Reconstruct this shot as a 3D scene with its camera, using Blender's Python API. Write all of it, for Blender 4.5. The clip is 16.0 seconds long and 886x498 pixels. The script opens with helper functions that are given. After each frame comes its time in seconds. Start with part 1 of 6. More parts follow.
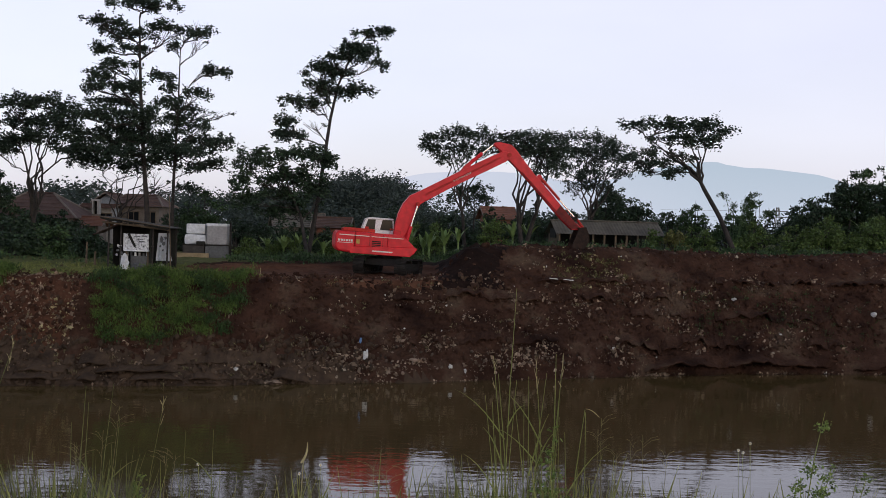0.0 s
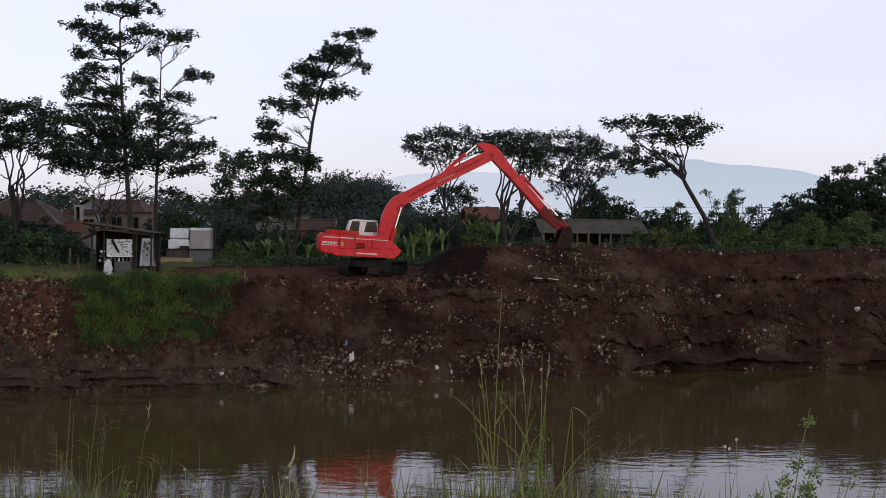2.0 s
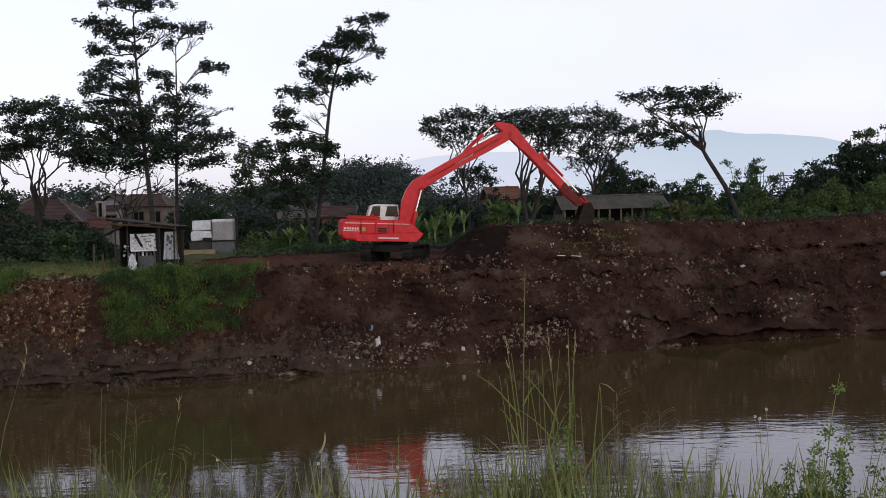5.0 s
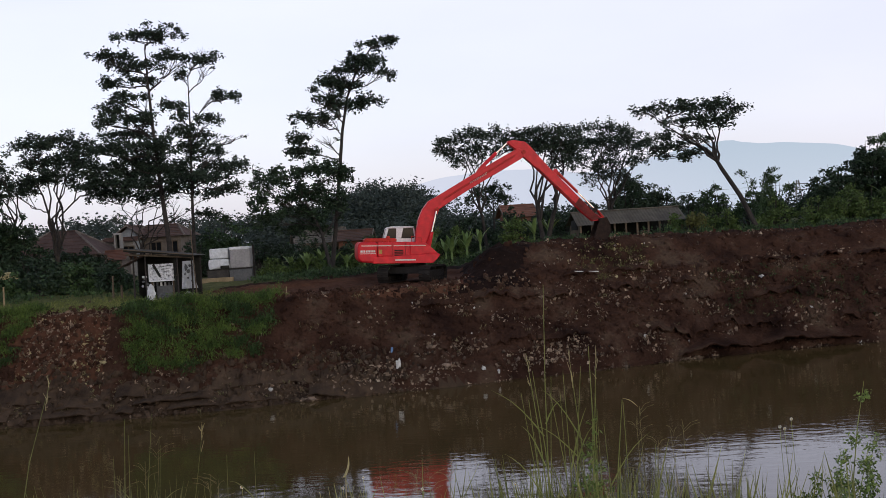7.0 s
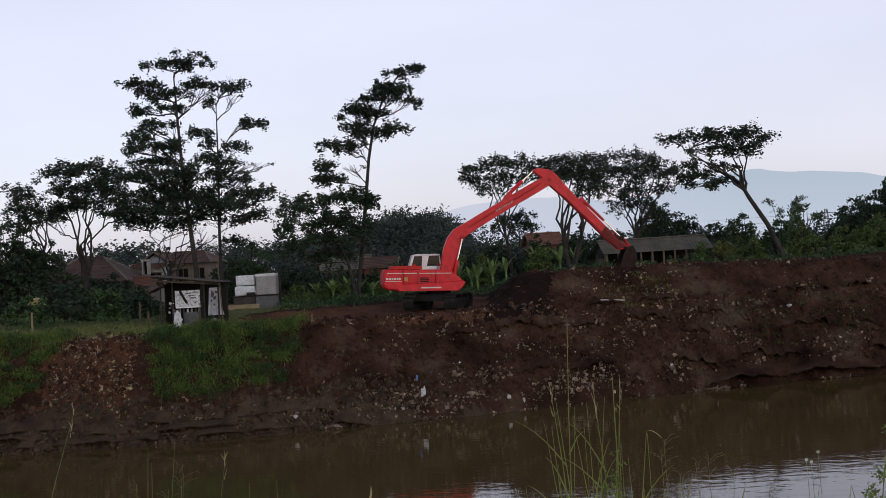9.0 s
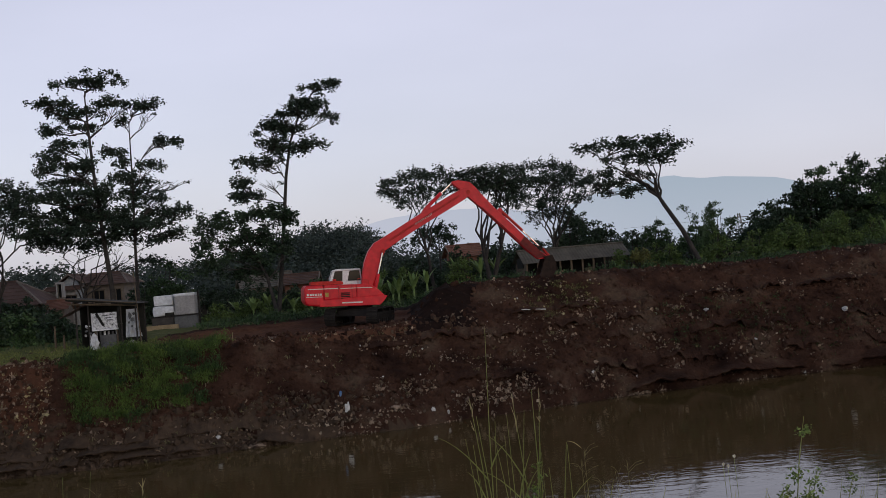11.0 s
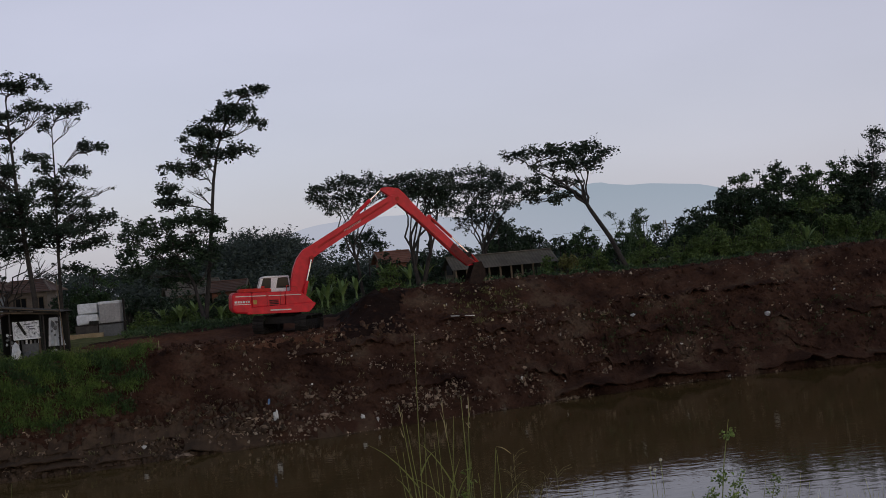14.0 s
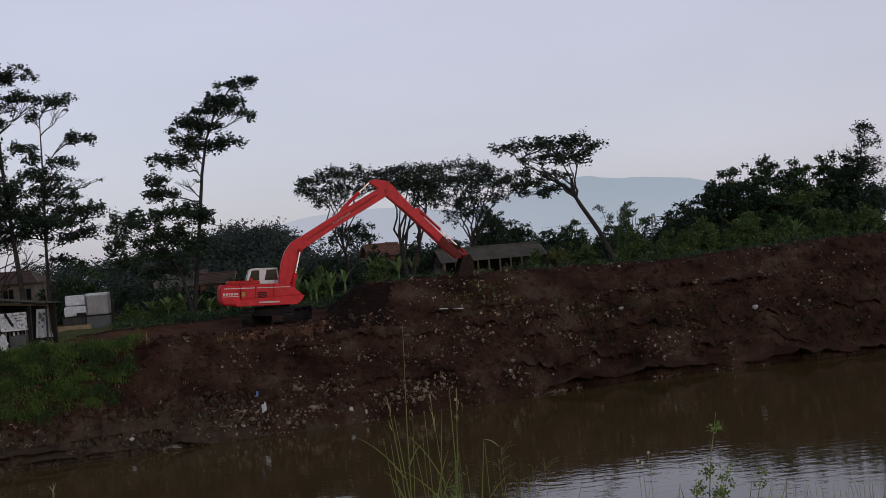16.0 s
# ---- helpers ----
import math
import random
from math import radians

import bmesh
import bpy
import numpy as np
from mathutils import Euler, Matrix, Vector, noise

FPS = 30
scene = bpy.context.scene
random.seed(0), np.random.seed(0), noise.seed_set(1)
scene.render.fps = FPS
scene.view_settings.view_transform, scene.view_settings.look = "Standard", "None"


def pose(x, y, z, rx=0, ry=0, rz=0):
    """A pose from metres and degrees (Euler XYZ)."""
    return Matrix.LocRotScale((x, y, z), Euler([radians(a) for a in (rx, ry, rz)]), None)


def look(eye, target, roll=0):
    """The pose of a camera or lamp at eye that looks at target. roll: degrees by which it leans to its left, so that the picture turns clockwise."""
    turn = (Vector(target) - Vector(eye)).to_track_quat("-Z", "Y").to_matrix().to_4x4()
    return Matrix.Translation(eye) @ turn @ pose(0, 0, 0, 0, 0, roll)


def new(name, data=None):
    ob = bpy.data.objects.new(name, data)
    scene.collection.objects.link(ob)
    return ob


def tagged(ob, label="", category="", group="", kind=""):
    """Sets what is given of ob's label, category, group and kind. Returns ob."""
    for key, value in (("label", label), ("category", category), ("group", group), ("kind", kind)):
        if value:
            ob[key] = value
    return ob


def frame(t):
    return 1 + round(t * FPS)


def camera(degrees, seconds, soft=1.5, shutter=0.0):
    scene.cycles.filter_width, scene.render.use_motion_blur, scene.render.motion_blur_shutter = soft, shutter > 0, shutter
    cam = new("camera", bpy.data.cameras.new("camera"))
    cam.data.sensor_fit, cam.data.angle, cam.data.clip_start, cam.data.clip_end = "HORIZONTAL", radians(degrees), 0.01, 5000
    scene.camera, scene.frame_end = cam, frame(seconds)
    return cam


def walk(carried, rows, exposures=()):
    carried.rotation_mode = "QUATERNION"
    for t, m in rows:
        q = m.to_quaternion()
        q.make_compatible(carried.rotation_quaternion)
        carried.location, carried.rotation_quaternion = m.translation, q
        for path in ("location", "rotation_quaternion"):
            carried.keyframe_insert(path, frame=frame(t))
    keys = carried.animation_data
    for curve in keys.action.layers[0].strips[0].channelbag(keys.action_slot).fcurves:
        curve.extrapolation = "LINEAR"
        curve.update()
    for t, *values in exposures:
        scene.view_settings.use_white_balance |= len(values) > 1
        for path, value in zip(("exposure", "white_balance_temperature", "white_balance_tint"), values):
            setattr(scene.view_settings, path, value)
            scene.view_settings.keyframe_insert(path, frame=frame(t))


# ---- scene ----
cam = camera(41.5, 16.0, soft=0.65)
PATH = [
    (0, pose(0, 0, 7.2, 88.855, -1.490, 0.017)),
    (0.5, pose(0, 0, 7.2, 88.891, -1.394, 0.330)),
    (1, pose(0, 0, 7.2, 89.115, -1.378, -0.149)),
    (1.5, pose(0, 0, 7.2, 89.133, -1.113, -0.437)),
    (2, pose(0, 0, 7.2, 88.915, -0.667, -0.758)),
    (2.5, pose(0, 0, 7.2, 88.315, -0.186, 0.652)),
    (3, pose(0, 0, 7.2, 88.141, 0.032, 1.760)),
    (3.5, pose(0, 0, 7.2, 88.414, 0.610, 1.871)),
    (4, pose(0, 0, 7.2, 87.856, 0.730, 0.934)),
    (4.2, pose(0, 0, 7.2, 87.821, 0.789, 0.377)),
    (6.3, pose(0, 0, 7.2, 88.733, 3.456, 0.854)),
    (6.5, pose(0, 0, 7.2, 88.809, 3.811, 0.701)),
    (7, pose(0, 0, 7.2, 89.055, 3.668, 1.032)),
    (7.5, pose(0, 0, 7.2, 89.579, 3.211, 1.363)),
    (8, pose(0, 0, 7.2, 90.129, 3.414, 2.125)),
    (8.2, pose(0, 0, 7.2, 90.225, 3.414, 2.391)),
    (10.3, pose(0.04, 0, 7.23, 90.728, 3.853, 0.688)),
    (10.5, pose(0.04, 0, 7.23, 90.724, 4.323, -0.193)),
    (11, pose(0.04, 0, 7.23, 90.831, 5.024, -1.571)),
    (11.5, pose(0.04, 0, 7.23, 91.046, 6.107, -3.999)),
    (12, pose(0.04, 0, 7.23, 91.540, 6.181, -5.196)),
    (12.5, pose(0.04, 0, 7.23, 91.729, 6.095, -5.789)),
    (13, pose(0.04, 0, 7.23, 91.398, 5.753, -5.631)),
    (13.5, pose(0.04, 0, 7.23, 90.984, 5.313, -5.208)),
    (14, pose(0.04, 0, 7.23, 90.846, 5.182, -5.047)),
    (14.5, pose(0.04, 0, 7.23, 90.664, 5.144, -5.252)),
    (15, pose(0.04, 0, 7.23, 90.395, 4.860, -5.367)),
    (15.5, pose(0.04, 0, 7.23, 90.318, 4.941, -5.479)),
    (16, pose(0.04, 0, 7.23, 90.443, 4.996, -5.598)),
]
EXPOSURE = [(0, 0.04), (2, 0.05), (3.5, 0.19), (4.5, 0.19), (6.5, 0.15), (7.3, 0.07), (8.5, -0.02), (10.5, -0.25), (11.5, -0.40), (13, -0.59), (14.5, -0.54), (16, -0.50)]
walk(cam, PATH, EXPOSURE)

# ---------- sky and light ----------
world = bpy.data.worlds.new("sky")
scene.world = world
world.use_nodes = True
wn, wl = world.node_tree.nodes, world.node_tree.links
wn.clear()
sky = wn.new("ShaderNodeTexSky")
sky.sky_type, sky.sun_disc = "NISHITA", False
sky.sun_elevation, sky.sun_rotation = radians(12), radians(150)
sky.air_density, sky.dust_density, sky.ozone_density = 1.0, 1.5, 2.0
bg_sky = wn.new("ShaderNodeBackground")
bg_sky.inputs["Strength"].default_value = 0.05
wl.new(sky.outputs[0], bg_sky.inputs["Color"])
# thin high cloud: a pale veil, brightest through the thick air low down
tc = wn.new("ShaderNodeTexCoord")
sep = wn.new("ShaderNodeSeparateXYZ")
wl.new(tc.outputs["Generated"], sep.inputs[0])
ramp = wn.new("ShaderNodeValToRGB")
ramp.color_ramp.interpolation = "EASE"
els = ramp.color_ramp.elements
els[0].position, els[0].color = 0.0, (0.615, 0.59, 0.71, 1)
els[1].position, els[1].color = 1.0, (0.10, 0.108, 0.13, 1)
e = els.new(0.10); e.color = (0.665, 0.635, 0.762, 1)
e = els.new(0.24); e.color = (0.70, 0.665, 0.80, 1)
e = els.new(0.50); e.color = (0.26, 0.27, 0.32, 1)
wl.new(sep.outputs["Z"], ramp.inputs[0])
cloud = wn.new("ShaderNodeTexNoise")
cloud.inputs["Scale"].default_value, cloud.inputs["Detail"].default_value = 2.2, 5
cmap = wn.new("ShaderNodeMapping")
cmap.inputs["Scale"].default_value = (1, 1, 3.2)
wl.new(tc.outputs["Generated"], cmap.inputs[0])
wl.new(cmap.outputs[0], cloud.inputs["Vector"])
cr = wn.new("ShaderNodeMapRange")
cr.inputs["From Min"].default_value, cr.inputs["From Max"].default_value = 0.3, 0.7
cr.inputs["To Min"].default_value, cr.inputs["To Max"].default_value = 0.93, 1.06
wl.new(cloud.outputs["Fac"], cr.inputs["Value"])
bg_cloud = wn.new("ShaderNodeBackground")
wl.new(ramp.outputs[0], bg_cloud.inputs["Color"])
wl.new(cr.outputs[0], bg_cloud.inputs["Strength"])
addsh = wn.new("ShaderNodeAddShader")
wout = wn.new("ShaderNodeOutputWorld")
wl.new(bg_sky.outputs[0], addsh.inputs[0])
wl.new(bg_cloud.outputs[0], addsh.inputs[1])
wl.new(addsh.outputs[0], wout.inputs[0])

sun = new("sun", bpy.data.lights.new("sun", "SUN"))
sun.data.energy, sun.data.angle, sun.data.color = 0.28, radians(25), (1.0, 0.95, 0.88)
sun.matrix_world = look((30, 8, 12.8), (0, 60, 0))


# ---------- materials ----------
def material(name, c1, c2, scale=3.0, rough=0.85, bump=0.3, fine=25.0, metal=0.0, c3=None, spec=0.3, island=0.0, mid=0.68, last=0.82):
    """Two-scale mottled surface: c1 to c2 by broad noise, fine grain on top and in the relief."""
    m = bpy.data.materials.new(name)
    m.use_nodes = True
    n, l = m.node_tree.nodes, m.node_tree.links
    b = n["Principled BSDF"]
    co = n.new("ShaderNodeTexCoord")
    n1 = n.new("ShaderNodeTexNoise")
    n1.inputs["Scale"].default_value, n1.inputs["Detail"].default_value, n1.inputs["Roughness"].default_value = scale, 9, 0.62
    n2 = n.new("ShaderNodeTexNoise")
    n2.inputs["Scale"].default_value, n2.inputs["Detail"].default_value = fine, 4
    for q in (n1, n2):
        l.new(co.outputs["Object"], q.inputs["Vector"])
    r = n.new("ShaderNodeValToRGB")
    r.color_ramp.elements[0].position, r.color_ramp.elements[1].position = 0.32, mid
    r.color_ramp.elements[0].color, r.color_ramp.elements[1].color = (*c1, 1), (*c2, 1)
    if c3:
        k = r.color_ramp.elements.new(last)
        k.color = (*c3, 1)
    l.new(n1.outputs["Fac"], r.inputs[0])
    hsv = n.new("ShaderNodeHueSaturation")
    mr = n.new("ShaderNodeMapRange")
    mr.inputs["To Min"].default_value, mr.inputs["To Max"].default_value = 0.6, 1.4
    l.new(n2.outputs["Fac"], mr.inputs["Value"])
    value = mr.outputs[0]
    if island:
        g = n.new("ShaderNodeNewGeometry")
        m2 = n.new("ShaderNodeMapRange")
        m2.inputs["To Min"].default_value, m2.inputs["To Max"].default_value = 1 - island, 1 + island
        l.new(g.outputs["Random Per Island"], m2.inputs["Value"])
        mu = n.new("ShaderNodeMath")
        mu.operation = "MULTIPLY"
        l.new(value, mu.inputs[0])
        l.new(m2.outputs[0], mu.inputs[1])
        value = mu.outputs[0]
    l.new(value, hsv.inputs["Value"])
    l.new(r.outputs[0], hsv.inputs["Color"])
    l.new(hsv.outputs[0], b.inputs["Base Color"])
    b.inputs["Roughness"].default_value, b.inputs["Metallic"].default_value = rough, metal
    b.inputs["Specular IOR Level"].default_value = spec
    if bump:
        bp = n.new("ShaderNodeBump")
        bp.inputs["Strength"].default_value, bp.inputs["Distance"].default_value = bump, 0.05
        l.new(n2.outputs["Fac"], bp.inputs["Height"])
        l.new(bp.outputs[0], b.inputs["Normal"])
    return m


EARTH = material("earth", (0.021, 0.0098, 0.0072), (0.066, 0.0332, 0.0222), 0.45, 0.95, 1.0, 6.0, c3=(0.098, 0.064, 0.044), spec=0.1, mid=0.54, last=0.65)
EARTH.node_tree.nodes["Bump"].inputs["Distance"].default_value = 0.16
PAD = material("trodden_red_earth", (0.060, 0.026, 0.016), (0.138, 0.066, 0.040), 0.5, 0.95, 0.8, 4.0, spec=0.1)
DARK_EARTH = material("dark_earth", (0.010, 0.006, 0.005), (0.026, 0.014, 0.011), 1.2, 0.95, 0.8, 6.0, spec=0.1)
MUD = material("mud", (0.030, 0.0175, 0.0105), (0.102, 0.065, 0.040), 1.1, 0.8, 0.9, 5.0)
GRASSY = material("grassy_soil", (0.060, 0.076, 0.020), (0.130, 0.130, 0.044), 0.8, 0.95, 0.7, 8.0)
GRASS = material("grass_green", (0.030, 0.068, 0.012), (0.125, 0.180, 0.036), 1.1, 0.7, 0, 3.0, island=0.45)
GRASS_DEEP = material("creeper_green", (0.018, 0.042, 0.012), (0.050, 0.092, 0.024), 1.0, 0.7, 0, 3.0, island=0.5)
GRASS_DRY = material("short_rough_grass", (0.085, 0.115, 0.028), (0.21, 0.22, 0.070), 0.5, 0.8, 0, 4.0, island=0.4)
OLIVE = material("dry_olive_weed", (0.078, 0.085, 0.026), (0.16, 0.155, 0.055), 0.9, 0.8, 0, 5.0, island=0.4)
REED = material("reed_green", (0.135, 0.165, 0.042), (0.28, 0.285, 0.100), 1.0, 0.6, 0, 20.0, island=0.35)
WEED = material("weed_leaf", (0.085, 0.14, 0.030), (0.20, 0.27, 0.075), 2.0, 0.6, 0, 20.0, island=0.4)
REED_DULL = material("faded_reed", (0.095, 0.115, 0.038), (0.19, 0.20, 0.078), 1.0, 0.7, 0, 20.0, island=0.35)
STRAW = material("dry_straw", (0.30, 0.26, 0.13), (0.46, 0.39, 0.22), 3.0, 0.7, 0, 30.0, island=0.3)
STRAW_DULL = material("dull_dry_grass", (0.13, 0.12, 0.055), (0.24, 0.21, 0.11), 3.0, 0.8, 0, 30.0)
LEAF = material("tree_leaf", (0.014, 0.027, 0.018), (0.035, 0.055, 0.034), 0.35, 0.6, 0, 3.0, island=0.5)
LEAF_DEEP = material("dark_leaf", (0.014, 0.031, 0.016), (0.035, 0.060, 0.029), 0.3, 0.6, 0, 3.0, island=0.5)
LEAF_BUSH = material("bush_leaf", (0.022, 0.048, 0.018), (0.056, 0.098, 0.034), 0.3, 0.6, 0, 3.0, island=0.5)
LEAF_LIGHT = material("young_leaf", (0.045, 0.085, 0.022), (0.115, 0.165, 0.045), 0.3, 0.6, 0, 3.0, island=0.5)
LEAF_PALE = material("pale_leaf", (0.10, 0.17, 0.05), (0.20, 0.27, 0.10), 0.8, 0.55, 0, 5.0, island=0.4)
# leaf of the distant trees, with bluish haze mixed into its base colour
LEAF_HAZED = material("hazed_leaf", (0.028, 0.043, 0.038), (0.052, 0.071, 0.062), 0.06, 0.7, 0, 0.5, island=0.3)
BARK = material("bark", (0.020, 0.018, 0.018), (0.060, 0.052, 0.047), 1.5, 0.9, 0.6, 12.0)
RED = material("red_paint", (0.58, 0.010, 0.020), (0.70, 0.018, 0.030), 0.7, 0.45, 0.02, 3.0, spec=0.35, c3=(0.50, 0.034, 0.032), mid=0.62, last=0.78)
MAROON = material("earth_smeared_red", (0.085, 0.014, 0.012), (0.20, 0.022, 0.020), 2.5, 0.7, 0.1, 12.0)
RED_WORN = material("worn_red_paint", (0.34, 0.018, 0.014), (0.56, 0.030, 0.020), 1.6, 0.6, 0.08, 14.0)
WHITE = material("white_paint", (0.74, 0.75, 0.76), (0.85, 0.86, 0.87), 1.5, 0.45, 0.02, 15.0)
STEEL_DARK = material("greasy_steel", (0.012, 0.011, 0.010), (0.035, 0.030, 0.027), 3.0, 0.7, 0.4, 20.0, metal=0.3)
CHROME = material("piston_chrome", (0.6, 0.6, 0.6), (0.75, 0.75, 0.75), 2.0, 0.2, 0, 20.0, metal=1.0)
RUST = material("earth_stained_steel", (0.016, 0.010, 0.008), (0.045, 0.025, 0.018), 4.0, 0.8, 0.3, 20.0, metal=0.2)
DECAL = material("white_decal", (0.66, 0.64, 0.60), (0.78, 0.76, 0.72), 3.0, 0.5, 0, 20.0)
GOLD = material("ochre_decal", (0.42, 0.28, 0.06), (0.50, 0.35, 0.10), 3.0, 0.5, 0, 20.0)
TIN = material("weathered_tin", (0.085, 0.078, 0.066), (0.155, 0.14, 0.118), 1.2, 0.75, 0.2, 10.0)
TIN_DARK = material("sooty_tin", (0.028, 0.026, 0.025), (0.07, 0.064, 0.058), 1.5, 0.7, 0.3, 10.0)
TILE = material("clay_tile", (0.070, 0.042, 0.036), (0.135, 0.083, 0.067), 0.9, 0.85, 0.5, 9.0)
TILE_PALE = material("orange_tile", (0.14, 0.065, 0.045), (0.22, 0.105, 0.075), 0.9, 0.85, 0.5, 9.0)
PLASTER = material("stained_plaster", (0.12, 0.095, 0.08), (0.23, 0.195, 0.165), 0.9, 0.9, 0.2, 10.0)
PLASTER_PALE = material("pale_plaster", (0.30, 0.28, 0.26), (0.44, 0.42, 0.39), 1.2, 0.9, 0.2, 10.0)
PLASTER_BLUE = material("blue_grey_plaster", (0.26, 0.29, 0.32), (0.38, 0.41, 0.44), 0.9, 0.9, 0.2, 10.0)
BRICK = material("bare_brick", (0.14, 0.06, 0.04), (0.22, 0.10, 0.07), 1.5, 0.9, 0.5, 14.0)
WOOD = material("weathered_wood", (0.085, 0.065, 0.045), (0.17, 0.13, 0.09), 2.0, 0.85, 0.4, 25.0)
WOOD_PALE = material("sawn_wood", (0.25, 0.19, 0.11), (0.36, 0.28, 0.17), 2.0, 0.8, 0.3, 25.0)
SHEET = material("white_sheet", (0.50, 0.52, 0.55), (0.72, 0.74, 0.77), 1.6, 0.7, 0.3, 6.0)
SHEET_PALE = material("grimy_banner", (0.42, 0.43, 0.45), (0.68, 0.69, 0.71), 2.4, 0.7, 0.3, 6.0)
PRINT = material("printed_banner", (0.022, 0.022, 0.026), (0.60, 0.61, 0.64), 7.5, 0.7, 0.2, 16.0, c3=(0.76, 0.77, 0.79), mid=0.50, last=0.60)
SHEET_GREY = material("grey_plastic", (0.27, 0.265, 0.27), (0.38, 0.37, 0.375), 1.6, 0.6, 0.3, 8.0)
CRATE = material("dark_grey_panel", (0.075, 0.078, 0.082), (0.13, 0.133, 0.137), 1.4, 0.8, 0.2, 10.0)
# near-black for dark parts, and for shade inside openings put in as colour
DARK = material("dark_parts_and_shade", (0.010, 0.010, 0.011), (0.022, 0.022, 0.017), 2.0, 0.9, 0, 10.0)
STONE = material("pale_rubble", (0.090, 0.062, 0.046), (0.27, 0.205, 0.155), 0.7, 0.9, 0.4, 8.0, island=0.7)
LITTER = material("faded_litter", (0.10, 0.066, 0.046), (0.36, 0.27, 0.195), 0.8, 0.9, 0, 8.0, island=0.6)
STONE_PALE = material("beige_rubble", (0.27, 0.21, 0.155), (0.48, 0.395, 0.30), 1.4, 0.9, 0.3, 9.0, island=0.5)
STONE_WHITE = material("whitewashed_rubble", (0.55, 0.54, 0.52), (0.72, 0.71, 0.69), 2.0, 0.85, 0.3, 12.0)
PETAL = material("white_petal", (0.70, 0.70, 0.68), (0.85, 0.85, 0.82), 8.0, 0.7, 0, 40.0)
BLUE = material("blue_plastic", (0.10, 0.20, 0.42), (0.16, 0.28, 0.50), 3.0, 0.5, 0, 20.0)

GLASS = bpy.data.materials.new("tinted_glass")
GLASS.use_nodes = True
gb = GLASS.node_tree.nodes["Principled BSDF"]
gb.inputs["Base Color"].default_value = (0.010, 0.012, 0.014, 1)
gb.inputs["Roughness"].default_value = 0.08
gb.inputs["Specular IOR Level"].default_value = 0.3

WATER = bpy.data.materials.new("muddy_water")
WATER.use_nodes = True
n, l = WATER.node_tree.nodes, WATER.node_tree.links
b = n["Principled BSDF"]
b.inputs["Roughness"].default_value, b.inputs["IOR"].default_value = 0.045, 1.36
co = n.new("ShaderNodeTexCoord")
mp = n.new("ShaderNodeMapping")
mp.inputs["Scale"].default_value = (0.6, 1.35, 1)
w1 = n.new("ShaderNodeTexNoise")
w1.inputs["Scale"].default_value, w1.inputs["Detail"].default_value = 1.8, 3
w2 = n.new("ShaderNodeTexNoise")
w2.inputs["Scale"].default_value, w2.inputs["Detail"].default_value = 0.22, 3
l.new(co.outputs["Object"], mp.inputs[0])
l.new(mp.outputs[0], w1.inputs["Vector"])
l.new(co.outputs["Object"], w2.inputs["Vector"])
wr = n.new("ShaderNodeValToRGB")
wr.color_ramp.elements[0].color, wr.color_ramp.elements[1].color = (0.086, 0.059, 0.023, 1), (0.116, 0.080, 0.032, 1)
l.new(w2.outputs["Fac"], wr.inputs[0])
l.new(wr.outputs[0], b.inputs["Base Color"])
bp = n.new("ShaderNodeBump")
bp.inputs["Strength"].default_value, bp.inputs["Distance"].default_value = 0.20, 0.032
l.new(w1.outputs["Fac"], bp.inputs["Height"])
l.new(bp.outputs[0], b.inputs["Normal"])

# backdrop ridge that glows; the haze of the air is painted into its emission
HAZE = bpy.data.materials.new("mountain_painted_haze")
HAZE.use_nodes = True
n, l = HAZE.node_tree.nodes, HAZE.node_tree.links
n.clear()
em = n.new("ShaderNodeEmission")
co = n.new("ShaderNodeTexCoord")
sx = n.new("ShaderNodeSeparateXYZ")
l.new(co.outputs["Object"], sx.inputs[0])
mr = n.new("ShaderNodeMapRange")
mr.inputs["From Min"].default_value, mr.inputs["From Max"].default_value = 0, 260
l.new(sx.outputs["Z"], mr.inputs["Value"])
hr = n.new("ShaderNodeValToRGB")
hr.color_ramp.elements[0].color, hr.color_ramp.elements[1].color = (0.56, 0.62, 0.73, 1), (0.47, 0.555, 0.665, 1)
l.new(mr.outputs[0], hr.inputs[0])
# painted haze: the ridge's glow nears the sky's colour on one side
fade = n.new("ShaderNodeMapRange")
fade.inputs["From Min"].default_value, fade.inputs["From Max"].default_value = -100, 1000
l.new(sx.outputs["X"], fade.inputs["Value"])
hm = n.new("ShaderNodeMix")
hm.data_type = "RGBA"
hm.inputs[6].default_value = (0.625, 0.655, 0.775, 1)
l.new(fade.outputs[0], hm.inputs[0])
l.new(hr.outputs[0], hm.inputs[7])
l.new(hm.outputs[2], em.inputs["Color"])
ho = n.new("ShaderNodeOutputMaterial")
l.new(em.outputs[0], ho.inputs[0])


# ---------- builders ----------
rng = np.random.default_rng(7)


def thing(name, at, label, category, group="", kind="", rz=0.0):
    o = new(name)
    o.empty_display_size = 0.2
    o.matrix_world = pose(*at, 0, 0, rz)
    return tagged(o, label, category, group, kind)


def mesh_from(name, verts, faces, mats, smooth=False):
    me = bpy.data.meshes.new(name)
    me.from_pydata([tuple(v) for v in verts], [], [tuple(f) for f in faces])
    for m in (mats if isinstance(mats, (list, tuple)) else [mats]):
        me.materials.append(m)
    if smooth:
        me.polygons.foreach_set("use_smooth", [True] * len(me.polygons))
    me.update()
    return me


def part(name, bm, mat, parent, label=""):
    """Links a bmesh (or mesh) as one object under a thing or part."""
    if isinstance(bm, bmesh.types.BMesh):
        me = bpy.data.meshes.new(name)
        bm.to_mesh(me)
        bm.free()
        me.materials.append(mat)
    else:
        me = bm
    o = new(name, me)
    o.parent = parent
    return tagged(o, label)


